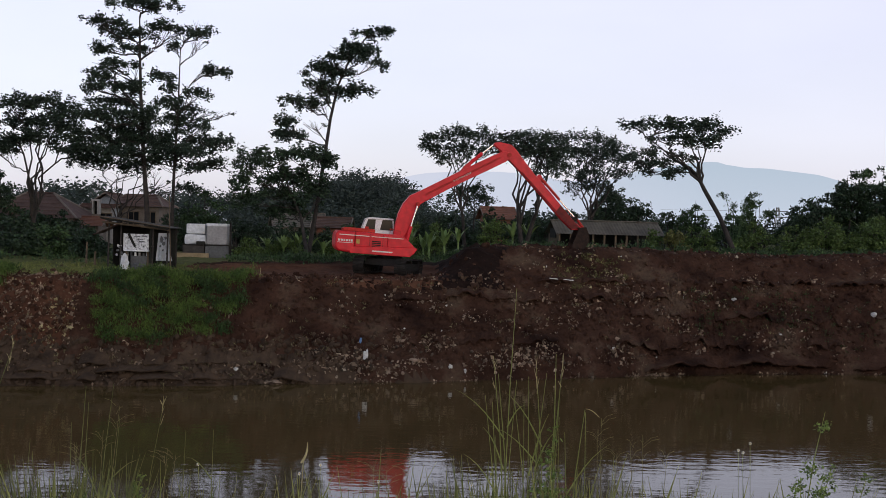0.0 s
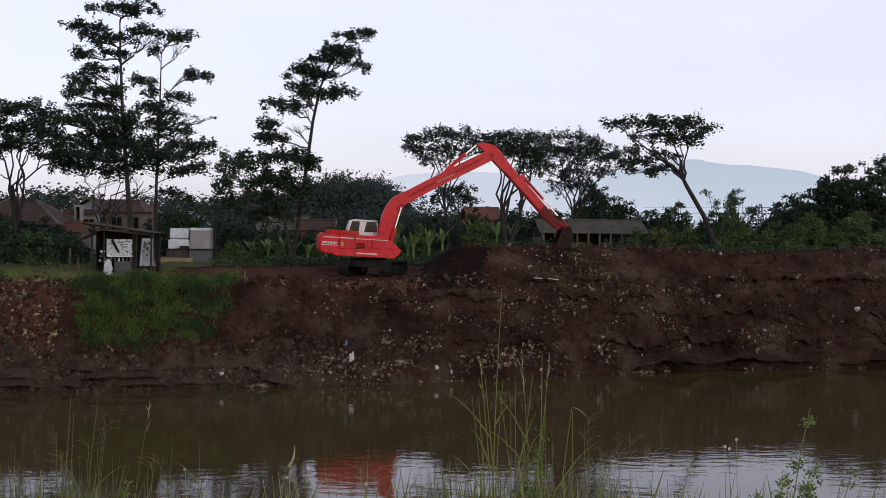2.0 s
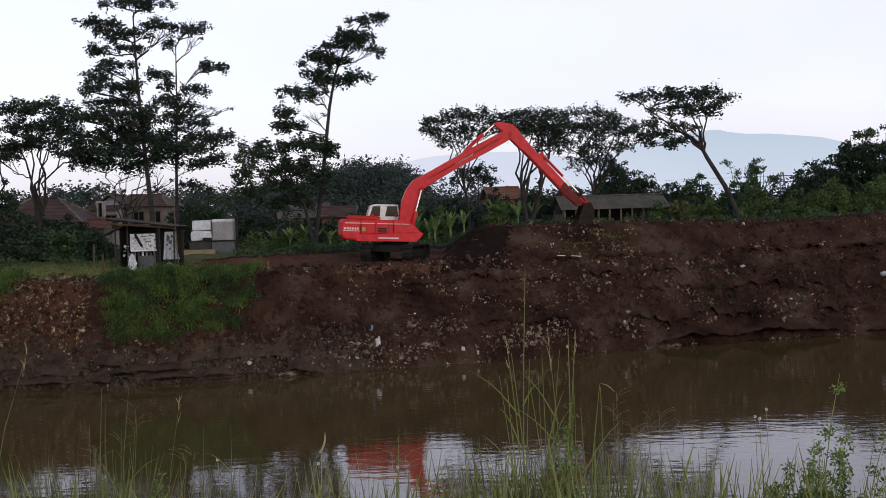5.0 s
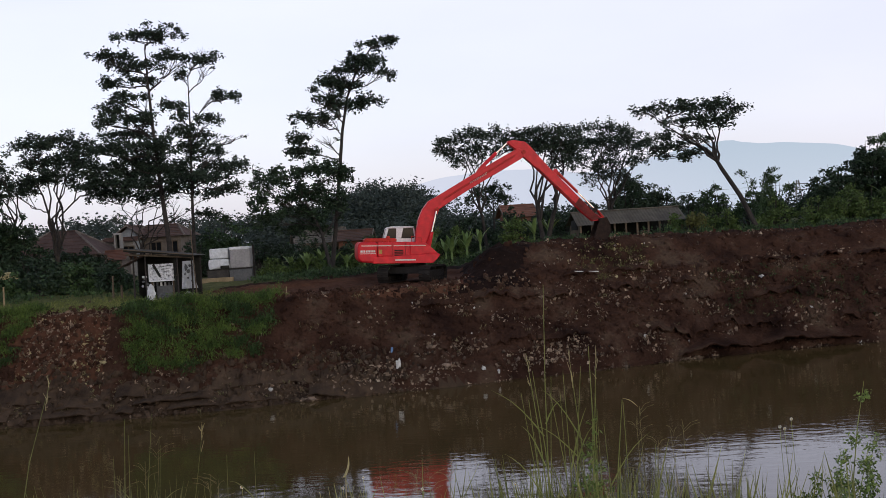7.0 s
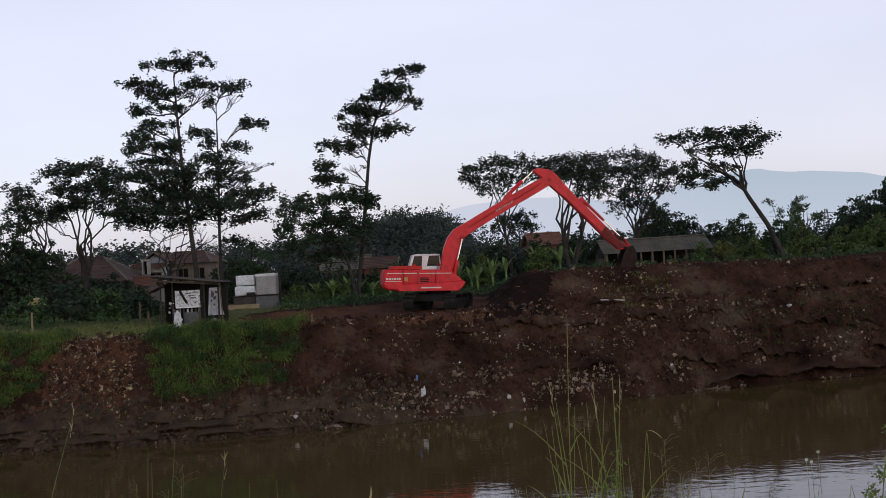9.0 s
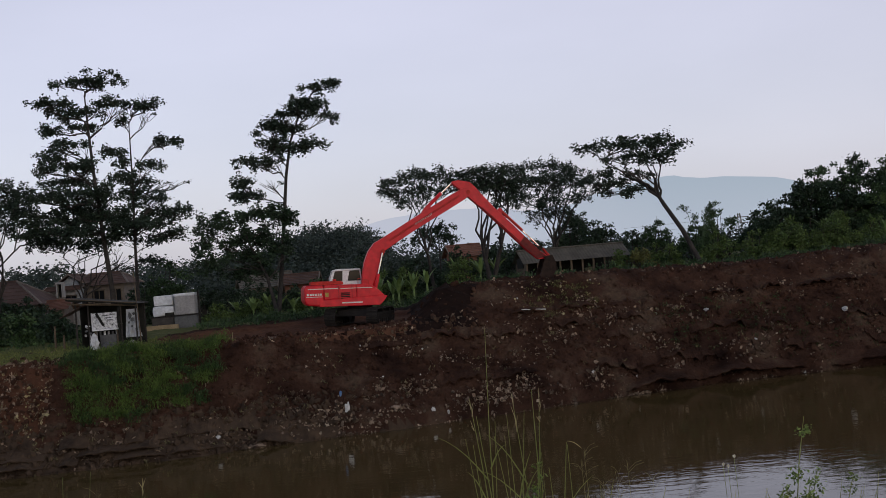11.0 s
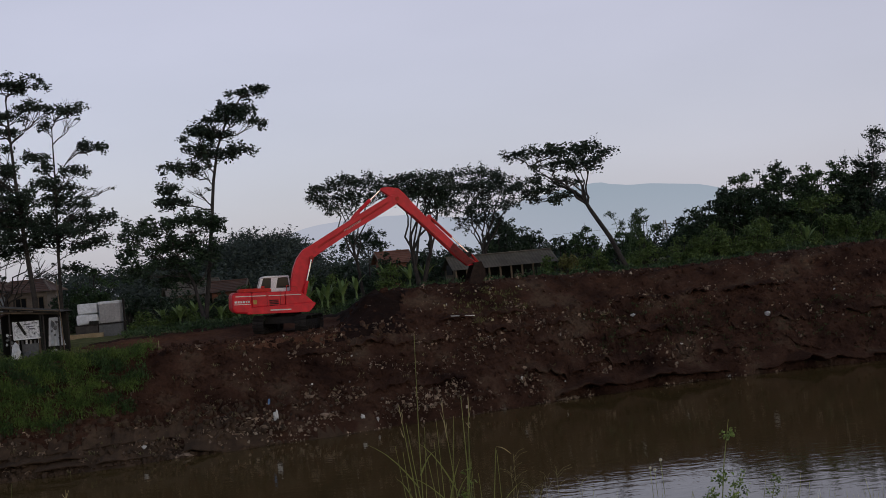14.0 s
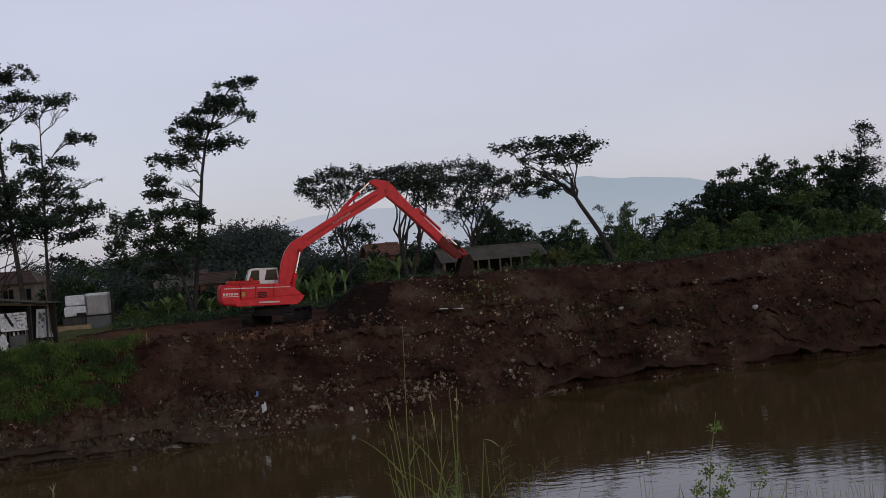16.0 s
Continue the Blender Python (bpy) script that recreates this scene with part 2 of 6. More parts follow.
def box(x0, x1, y0, y1, z0, z1, bevel=0.0, seg=1):
    bm = bmesh.new()
    bmesh.ops.create_cube(bm, size=1)
    bmesh.ops.scale(bm, vec=(x1 - x0, y1 - y0, z1 - z0), verts=bm.verts)
    bmesh.ops.translate(bm, vec=((x0 + x1) / 2, (y0 + y1) / 2, (z0 + z1) / 2), verts=bm.verts)
    if bevel:
        bmesh.ops.bevel(bm, geom=bm.edges[:], offset=bevel, segments=seg, affect="EDGES", profile=0.5)
    return bm


def prism(profile, y0, y1, bevel=0.0):
    """A solid with an x-z profile, from y0 to y1."""
    bm = bmesh.new()
    a = [bm.verts.new((x, y0, z)) for x, z in profile]
    f = bm.faces.new(a)
    r = bmesh.ops.extrude_face_region(bm, geom=[f])
    bmesh.ops.translate(bm, vec=(0, y1 - y0, 0), verts=[v for v in r["geom"] if isinstance(v, bmesh.types.BMVert)])
    bmesh.ops.recalc_face_normals(bm, faces=bm.faces[:])
    if bevel:
        bmesh.ops.bevel(bm, geom=bm.edges[:], offset=bevel, segments=2, affect="EDGES", profile=0.5)
    return bm


def rod(p, q, r1, r2=None, seg=10, bm=None):
    """A tapered round bar between two points."""
    bm = bm or bmesh.new()
    p, q = Vector(p), Vector(q)
    d = q - p
    m = Matrix.Translation((p + q) / 2) @ d.to_track_quat("Z", "Y").to_matrix().to_4x4()
    bmesh.ops.create_cone(bm, cap_ends=True, segments=seg, radius1=r1, radius2=r1 if r2 is None else r2, depth=d.length, matrix=m)
    return bm


def tubes(lines, seg=6):
    """Vertices and faces of tapered tubes: each line is (points, radii)."""
    V, Fc = [], []
    for pts, rad in lines:
        pts = [Vector(p) for p in pts]
        base = len(V)
        for i, p in enumerate(pts):
            d = (pts[min(i + 1, len(pts) - 1)] - pts[max(i - 1, 0)]).normalized()
            u = d.cross(Vector((0.31, 0.9, 0.2))).normalized()
            w = d.cross(u)
            for k in range(seg):
                a = 2 * math.pi * k / seg
                V.append(p + (u * math.cos(a) + w * math.sin(a)) * rad[i])
        for i in range(len(pts) - 1):
            for k in range(seg):
                k2 = (k + 1) % seg
                Fc.append((base + i * seg + k, base + i * seg + k2, base + (i + 1) * seg + k2, base + (i + 1) * seg + k))
    return V, Fc


def leaf_cloud(clumps, size, density=2.2, flat=0.5, slim=0.42):
    """Small leaf sprays filling ellipsoids (x, y, z, rx, ry, rz): vertices and faces."""
    C = []
    for x, y, z, rx, ry, rz in clumps:
        k = max(12, int(density * 3.1 * rx * (rz + 0.3 * ry) / (size * size)))
        u = rng.normal(size=(k, 3))
        u /= np.linalg.norm(u, axis=1)[:, None]
        r = rng.random(k) ** 0.45
        # ragged lobes so that the outline breaks up
        ph = rng.random(6) * 6.28
        lob = 1 + 0.22 * np.sin(3 * u[:, 0] * 2 + ph[0]) + 0.2 * np.sin(7 * u[:, 0] + 5 * u[:, 1] + ph[1]) + 0.15 * np.sin(9 * u[:, 2] + ph[2])
        C.append(np.array([x, y, z]) + u * (r * lob)[:, None] * np.array([rx, ry, rz]))
    C = np.concatenate(C)
    k = len(C)
    a = rng.normal(size=(k, 3)) * np.array([1, 1, flat])
    a /= np.linalg.norm(a, axis=1)[:, None]
    q = rng.normal(size=(k, 3))
    bvec = np.cross(a, q)
    bvec /= np.linalg.norm(bvec, axis=1)[:, None]
    s = size * (0.55 + 0.9 * rng.random(k))[:, None]
    a, bvec = a * s, bvec * s * slim
    V = np.empty((k * 4, 3))
    V[0::4], V[1::4], V[2::4], V[3::4] = C - a * 0.7, C + bvec - a * 0.05, C + a * 0.7, C - bvec + a * 0.05
    return V, np.arange(k * 4).reshape(k, 4)


def fast_mesh(name, V, Q, mat):
    """A mesh of quads from arrays."""
    me = bpy.data.meshes.new(name)
    k = len(Q)
    me.vertices.add(len(V))
    me.vertices.foreach_set("co", np.asarray(V, dtype=np.float32).ravel())
    me.loops.add(k * 4)
    me.loops.foreach_set("vertex_index", np.asarray(Q, dtype=np.int32).ravel())
    me.polygons.add(k)
    me.polygons.foreach_set("loop_start", np.arange(k, dtype=np.int32) * 4)
    me.materials.append(mat)
    me.update(calc_edges=True)
    me.validate()
    return me


# ---------- ground ----------
SHORE_X = (-400, -30, -20, -14, -7.4, 0.6, 6, 15, 24, 30, 45, 400)
SHORE_Y = (20, 47.5, 49.0, 49.6, 51.5, 54.0, 56.0, 59.3, 60.8, 61.0, 60.0, 40)


def shore(x):
    return np.interp(x, SHORE_X, SHORE_Y)


def step(a, b, v):
    t = np.clip((v - a) / (b - a), 0, 1)
    return t * t * (3 - 2 * t)


def wob(x, y, s, k):
    return noise.fractal(Vector((x * s, y * s, k)), 0.9, 2.1, 4)


def land(x, y):
    """Height of the land above the river's surface."""
    if y < 30:
        near = 5.5 - 5.9 * step(4.5, 13.0, y) - 1.2 * step(12, 20, y)
        return near + 0.12 * wob(x, y, 0.6, 3.3)
    s = y - shore(x) + 0.35 * wob(x, y, 0.35, 9.1)
    left = 1 - step(-9, -4, x)
    # muddy shelf and low broken scarp at the water
    z = -1.2 + 1.2 * step(-3, 0.0, s)
    z_left = 0.75 * step(-0.1, 1.1, s) + 0.35 * step(1.1, 1.35, s) + 3.32 * np.clip((s - 1.3) / 3.0, 0, 1) ** 0.9
    cave = 0.6 * step(7, 12, x) * (0.6 + 0.8 * wob(x, 0.0, 0.5, 8.0))
    z_main = 0.42 * step(0.12 + cave, 0.34 + cave, s) + 4.03 * np.clip((s - 0.2 - cave) / (4.6 - cave), 0, 1) ** 0.92
    z += left * z_left + (1 - left) * z_main
    flat = step(4.0, 5.2, s)
    # heaped berm beyond the machine
    berm = step(-0.7, 1.9, x + 0.25 * wob(x, y, 0.7, 2.0))
    top = 1.62 - 0.25 * step(8, 20, x) * step(40, 18, x) + 0.25 * step(18, 32, x)
    z += berm * (top * step(4.6, 7.6, s) - 0.55 * step(12.5, 19, s))
    # low spoil ridge behind the machine's pad
    z += (1 - berm) * step(-16, -9, x) * 0.18 * step(13.6, 14.8, s) * (1 - step(15.5, 19, s))
    z += (1 - berm) * 0.45 * step(11, 19, s)
    slope = step(0.2, 1.2, s) * (1 - 0.75 * flat * (1 - berm)) * (1 - step(20, 40, s))
    z += slope * (0.16 * wob(x, y, 0.8, 5.0) + 0.17 * wob(x, y, 2.3, 7.0))
    # crumbling strata low on the slope
    k = z / 0.32 + 0.8 * wob(x, y, 0.5, 6.0)
    z += 0.30 * (step(0.25, 0.75, k - math.floor(k)) - (k - math.floor(k))) * step(0.05, 0.2, z) * (1 - step(1.3, 2.4, z)) * (0.35 + 0.65 * left)
    z += slope * 0.05 * wob(x, y, 5.0, 3.0)
    z += 0.05 * step(6, 10, s) * wob(x, y, 1.4, 1.0)
    return float(z)


def grid_lines(lo, hi, fine, outer):
    inner = list(np.arange(lo, hi + 1e-6, fine))
    return [v for v in outer if v < lo - 1] + inner + [v for v in outer if v > hi + 1]


def build_ground():
    xs = grid_lines(-30, 40, 0.20, [-4000, -1500, -600, -250, -120, -80, -60, -48, -40, -34, 44, 50, 58, 70, 90, 130, 250, 600, 1500, 4000])
    ys = grid_lines(47, 72, 0.13, [-300, -60, -20, -8, 0, 2, 4, 5, 6, 7, 8, 9, 10, 11, 12, 14, 18, 24, 30, 36, 40, 43, 45, 76, 79, 84, 92, 110, 150, 250, 500, 1000, 2000, 4600])
    V = [(x, y, land(x, y)) for y in ys for x in xs]
    nx = len(xs)
    faces, mats = [], []
    for j in range(len(ys) - 1):
        for i in range(nx - 1):
            faces.append((j * nx + i, j * nx + i + 1, (j + 1) * nx + i + 1, (j + 1) * nx + i))
            x, y = (xs[i] + xs[i + 1]) / 2, (ys[j] + ys[j + 1]) / 2
            s = y - shore(x)
            w = 0.9 * wob(x, y, 0.6, 4.0)
            if y < 30:
                k = 2
            elif s < 1.35 * (1 - step(-10, -2, x)) + 0.7 * w * (1 - step(-4, 0, x)):
                k = 1
            elif s < 0.0:
                k = 1
            elif -20.3 + w < x < -16.4 + 0.6 * w and 1.4 < s < 5.3 + 0.4 * w:
                k = 4
            elif x < -9.0 + w and s > 4.3 + w and not (s > 6.0 + 0.6 * w and x > -14 + w and s < 16):
                k = 2
            elif -14 + w < x < -0.4 + w and 4.4 + 0.5 * w < s < 15:
                k = 4
            elif s > 18 + 2 * w:
                k = 2
            elif -1.0 + 0.4 * w < x < 3.0 + 2 * w and s > 4.2:
                k = 3
            else:
                k = 0
            mats.append(k)
    me = mesh_from("ground", V, faces, [EARTH, MUD, GRASSY, DARK_EARTH, PAD], smooth=True)
    me.polygons.foreach_set("material_index", mats)
    o = new("ground", me)
    return tagged(o, "bare red-brown earth river bank with grassy flats behind", "ground", kind="structure")


build_ground()
bm = bmesh.new()
bmesh.ops.create_grid(bm, x_segments=2, y_segments=2, size=1)
bmesh.ops.scale(bm, vec=(400, 27, 1), verts=bm.verts)
bmesh.ops.translate(bm, vec=(0, 36, 0), verts=bm.verts)
me = bpy.data.meshes.new("water")
bm.to_mesh(me)
bm.free()
me.materials.append(WATER)
tagged(new("water", me), "still brown muddy river water with fine ripples", "river", kind="structure")


# ---------- distance ----------
RIDGE_X = (-0.6, -0.161, -0.092, -0.062, -0.044, -0.022, 0.012, 0.06, 0.107, 0.146, 0.165, 0.199, 0.209, 0.233, 0.256, 0.29, 0.318, 0.37, 0.44, 0.6)
RIDGE_H = (0.004, 0.0055, 0.0215, 0.0306, 0.0382, 0.0436, 0.0465, 0.0473, 0.0403, 0.0441, 0.0513, 0.0566, 0.0584, 0.0604, 0.0557, 0.0547, 0.0516, 0.0381, 0.0173, 0.03)


def mountain_range():
    xs = np.linspace(-2600, 2600, 160)
    V, Fc = [], []
    for i, x in enumerate(xs):
        h = 7.2 + 4560 * float(np.interp(x / 4560, RIDGE_X, RIDGE_H))
        h += 7 * noise.fractal(Vector((x / 170, 3.7, 0)), 0.8, 2.0, 5)
        V += [(x, 4400, -30), (x, 4400, h * 0.55), (x, 4560, h)]
        if i:
            a = (i - 1) * 3
            Fc += [(a, a + 3, a + 4, a + 1), (a + 1, a + 4, a + 5, a + 2)]
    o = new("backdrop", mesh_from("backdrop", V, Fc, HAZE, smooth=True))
    return tagged(o, "glowing pale blue mountain ridge backdrop with painted haze", "mountains", kind="structure")


mountain_range()


def far_woods():
    """Tree belts too far off to count, round the horizon."""
    clumps = []
    for i in range(620):
        y = random.uniform(118, 300)
        q = random.uniform(-0.62, 0.72)
        # taller on the village side, low in the gap towards the mountains, rising again past it
        crest = np.interp(q, (-0.6, -0.2, -0.12, 0.02, 0.16, 0.22, 0.30, 0.36, 0.42, 0.5, 0.7), (0.032, 0.030, 0.020, 0.020, 0.018, 0.010, 0.010, 0.026, 0.042, 0.050, 0.060))
        top = 2.8 + y * crest * random.uniform(0.6, 1.05)
        r = random.uniform(1.6, 3.6)
        clumps.append((q * y, y, 4.4 + max(1.0, (top - r * 0.6) * random.uniform(0.5, 1.0)), r, r, r * random.uniform(0.6, 0.9)))
    # a wooded rise behind the machine
    for i in range(210):
        y = random.uniform(190, 250)
        sx_ = random.uniform(-0.16, -0.015)
        top = 2.6 + y * (0.032 + 0.016 * math.exp(-((sx_ + 0.070) / 0.036) ** 4))
        h = random.uniform(0.3, 1.0) ** 0.7 * top * random.uniform(0.88, 1.08)
        clumps.append((sx_ * y, y, 4.4 + h - 2.5, random.uniform(1.6, 4.5), random.uniform(2, 4), random.uniform(1.5, 3.2)))
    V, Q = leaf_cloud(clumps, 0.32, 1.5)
    o = new("far_woods", fast_mesh("far_woods", V, Q, LEAF_HAZED))
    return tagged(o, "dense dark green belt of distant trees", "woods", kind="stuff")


far_woods()


# ---------- trees ----------
def tree(at, trunk, clumps, label, leaf=LEAF, size=0.125, density=1.6, r0=0.22, depth=1.0, fork=0.45, twigs=6, fat=1.6, vase=0):
    """A tree: trunk through (x, z) points, and flattish sprays of leaves (x, z, rx, rz) each on a limb of its own."""
    t = thing("tree", at, label, "tree")
    if vase:
        # trunk up to the fork only
        zf = trunk[0][1] + fork * (trunk[-1][1] - trunk[0][1])
        tx = [p[0] for p in trunk]
        tz_ = [p[1] for p in trunk]
        trunk = [p for p in trunk if p[1] < zf - 0.1] + [(float(np.interp(zf, tz_, tx)), zf)]
    pts = [Vector((x, 0.25 * math.sin(i * 1.7), z)) for i, (x, z) in enumerate(trunk)]
    k = len(pts)
    lines = [(pts, [r0 * (1 - (0.35 if vase else 0.8) * i / (k - 1)) for i in range(k)])]
    full = []
    zs, xs_, ys_ = [p.z for p in pts], [p.x for p in pts], [p.y for p in pts]
    nodes = []
    if vase:
        # crooked main limbs fanning out of the fork; every spray then leaves the nearest of them
        top_ = pts[-1]
        lo_, hi_ = min(q[0] for q in clumps), max(q[0] for q in clumps)
        zc_ = sum(q[1] for q in clumps) / len(clumps)
        for j in range(vase):
            f_ = (j + 0.5) / vase
            ex_ = lo_ + (hi_ - lo_) * (0.12 + 0.76 * f_) + random.uniform(-0.2, 0.2)
            s_ = pts[-1].lerp(pts[-2], random.uniform(0, 0.35) if j % 2 else 0.0)
            e_ = Vector((ex_, random.uniform(-1, 1) * depth, zc_ + random.uniform(-0.5, 0.3)))
            d_ = e_ - s_
            path = [s_]
            for i in range(1, 7):
                g_ = i / 6
                w_ = 0.09 * d_.length * math.sin(math.pi * g_)
                path.append(s_ + Vector((d_.x * (0.75 * g_ + 0.25 * g_ ** 2), d_.y * g_, d_.z * (1.12 * g_ - 0.12 * g_ * g_))) + Vector((random.uniform(-w_, w_), 0, random.uniform(-w_, w_) * 0.6)))
            rr = r0 * random.uniform(0.42, 0.58)
            lines.append((path, [rr * (1 - 0.68 * i / 6) for i in range(7)]))
            nodes += path[2:]
    order = sorted(clumps, key=lambda q: abs(q[0] - np.interp(q[1], zs, xs_)))
    for x, z, rx, rz in order:
        bare, rz = rz < 0, abs(rz)  # a negative height marks a spray of naked twigs
        y = random.uniform(-1, 1) * depth * max(0.8, rx)
        c = Vector((x, y, z - rz * 0.4))
        # from the trunk or from a limb that passes nearby: the farther out, the lower
        off = abs(x - np.interp(z, zs, xs_))
        zt = max(pts[0].z + fork * (pts[-1].z - pts[0].z) * random.uniform(0.9, 1.15), min(pts[-1].z, z - 0.9 * off - 0.4))
        s = Vector((np.interp(zt, zs, xs_), np.interp(zt, zs, ys_), zt))
        if vase:
            # a node that lies lower and inwards gives the crooked, rising twig
            s = min(nodes, key=lambda q: (c - q).length + 4.0 * max(0.0, q.z - c.z + 0.5))
        else:
            for q in nodes:
                if q.z < c.z - 0.15 and (c - q).length < 0.75 * (c - s).length:
                    s = q
        bow = (c - s).length
        mid = s.lerp(c, 0.5) + Vector((random.uniform(-0.12, 0.12) * bow, random.uniform(-0.1, 0.1) * bow, random.uniform(-0.14, 0.05) * bow))
        nodes.append(mid)
        nodes.append(mid.lerp(c, 0.5))
        r = r0 * 0.34 * (0.55 + 0.3 * min(1.5, rx))
        kink = lambda f_: Vector((random.uniform(-.07, .07) * bow, random.uniform(-.05, .05) * bow, random.uniform(-.05, .05) * bow)) * f_
        path = [s, s.lerp(mid, 0.3) + kink(0.8), s.lerp(mid, 0.6) + kink(1), s.lerp(mid, 0.8) + kink(1), mid, mid.lerp(c, 0.35) + kink(1), mid.lerp(c, 0.7) + kink(1), c]
        lines.append((path, [r, r * 0.9, r * 0.8, r * 0.7, r * 0.62, r * 0.5, r * 0.38, r * 0.25]))
        for j in range(twigs):
            e_ = c + Vector((random.uniform(-1, 1) * rx, random.uniform(-0.6, 0.6) * rx, random.uniform(-0.1, 0.8) * rz))
            b_ = s.lerp(mid, random.uniform(0.6, 1.0)) if j % 2 else mid.lerp(c, random.uniform(0.0, 0.8))
            k_ = b_.lerp(e_, 0.5) + Vector((random.uniform(-.12, .12), 0, random.uniform(-0.15, 0.1)))
            lines.append(([b_, k_, e_], [r * 0.42, r * 0.30, r * 0.14]))
            e2 = e_ + Vector((random.uniform(-.5, .5) * rx, 0, random.uniform(0, 0.6) * rz))
            lines.append(([k_, e2], [r * 0.24, r * 0.10]))
        if bare:
            full.append((c.x + 0.6 * rx, y, z, 0.22, 0.2, 0.12))
            continue
        # each spray is broken into smaller tufts of uneven size
        full.append((x, y, z, rx * 0.90, rx * 0.75, rz * 0.66))
        full.append((x + random.uniform(-.4, .4) * rx, y, z + rz * 0.3, rx * 0.6, rx * 0.5, rz * 0.6))
        m = max(6, int(rx * 10))
        slant = random.uniform(-0.16, 0.16)
        for j in range(m):
            fx = random.uniform(-1.08, 1.08)
            tz = rz * fat * math.sqrt(max(0.1, 1 - fx * fx * 0.8))
            full.append((x + fx * rx, y + random.uniform(-0.8, 0.8) * rx, z + slant * fx * rx + random.uniform(-0.85, 0.75) * tz,
                         random.uniform(0.18, 0.54), random.uniform(0.2, 0.5), random.uniform(0.13, 0.29) * fat))
    V, Fc = tubes(lines)
    part("trunk", mesh_from("trunk", V, Fc, BARK, smooth=True), None, t)
    V, Q = leaf_cloud(full, size, density)
    part("crown", fast_mesh("crown", V, Q, leaf), None, t)
    return t


random.seed(11)
tree((-19.25, 76, 4.10), [(0.0, 0.0), (-0.07, 3.31), (-0.29, 6.97), (-0.52, 10.99), (-0.73, 13.9), (-0.81, 16.09)], [(-0.5, 16.9, 2.1, 0.33), (-3.0, 15.7, 1.2, 0.33), (-1.5, 15.1, 1.8, 0.4), (1.2, 15.5, 1.5, 0.37), (-3.0, 14.0, 0.8, 0.44), (-1.1, 14.1, 0.9, 0.29), (-2.4, 13.1, 1.3, 0.44), (-3.1, 12.2, 1.0, 0.44), (-1.8, 11.5, 1.3, 0.33), (-3.6, 11.5, 0.6, 0.29), (-2.7, 10.7, 1.5, 0.37), (-0.9, 11.7, 0.5, 0.29), (-3.4, 9.6, 2.0, 0.59), (-1.0, 9.7, 1.7, 0.51), (-4.1, 8.5, 1.5, 0.59), (-1.7, 8.2, 1.7, 0.59), (0.2, 9.4, 1.1, 0.51), (-1.4, 7.3, 2.2, 0.51), (-4.1, 7.5, 1.5, 0.44), (-2.3, 8.9, 1.8, 0.59), (-0.3, 8.2, 1.5, 0.51)],
     "tall dark layered tree with bare pale trunk", density=1.9, fat=1.45, twigs=8)
tree((-17.94, 77, 4.10), [(0.0, 0.0), (0.01, 2.98), (0.16, 6.33), (0.37, 10.41), (0.36, 14.12)], [(1.5, 15.9, 1.2, -0.5), (0.6, 15.4, 0.9, -0.5), (-0.1, 14.5, 0.6, 0.2), (1.6, 14.7, 0.8, -0.4), (1.9, 15.4, 0.5, 0.16), (3.2, 10.1, 1.0, -0.3), (1.9, 10.2, 0.8, -0.3), (2.9, 12.8, 0.7, 0.41), (2.0, 13.0, 0.3, 0.22), (-0.3, 12.4, 0.5, 0.37), (-1.1, 12.6, 0.3, 0.45), (-0.1, 11.7, 0.4, 0.3), (1.4, 11.4, 0.9, 0.33), (-0.2, 10.8, 1.1, 0.37), (0.7, 10.4, 1.0, 0.33), (0.5, 9.7, 1.1, 0.37), (-0.6, 8.5, 1.3, 0.6), (1.7, 8.4, 1.7, 0.52), (3.0, 8.1, 0.8, 0.45), (1.0, 7.5, 1.9, 0.52), (2.6, 6.8, 1.0, 0.3), (-0.2, 7.7, 1.7, 0.56), (1.7, 9.2, 1.1, 0.37), (-1.1, 6.9, 1.3, 0.37)],
     "tall slender tree with sparse leaf sprays", r0=0.17, density=1.7, fat=1.4, twigs=9)
tree((-28.32, 80, 4.50), [(0.0, 0.0), (0.33, 3.1), (0.99, 5.05), (1.11, 6.6)], [(-1.0, 10.2, 1.5, 0.46), (1.2, 10.4, 1.7, 0.46), (2.5, 9.9, 1.0, 0.54), (-0.6, 9.1, 1.7, 0.54), (1.8, 8.9, 1.7, 0.54), (-1.3, 7.9, 1.2, 0.39), (0.6, 8.1, 1.5, 0.39), (2.8, 7.3, 1.2, 0.39), (3.7, 7.8, 0.8, 0.39), (-1.9, 7.1, 0.8, 0.39)],
     "spreading flat-topped tree with forked bare limbs", density=2.0, vase=7, r0=0.19, fork=0.45, twigs=8)
tree((-30.41, 80, 4.51), [(0.0, 0.0), (-0.07, 2.35), (-0.49, 5.09), (-0.85, 6.65)], [(-2.2, 9.2, 0.8, 0.46), (-1.2, 8.6, 1.2, 0.54), (-2.0, 7.8, 1.4, 0.54), (-0.0, 7.6, 1.2, 0.39), (-2.4, 6.7, 1.0, 0.46), (-1.0, 6.9, 1.0, 0.35)],
     "spreading tree at the edge of the grove", vase=6, r0=0.17, fork=0.4)
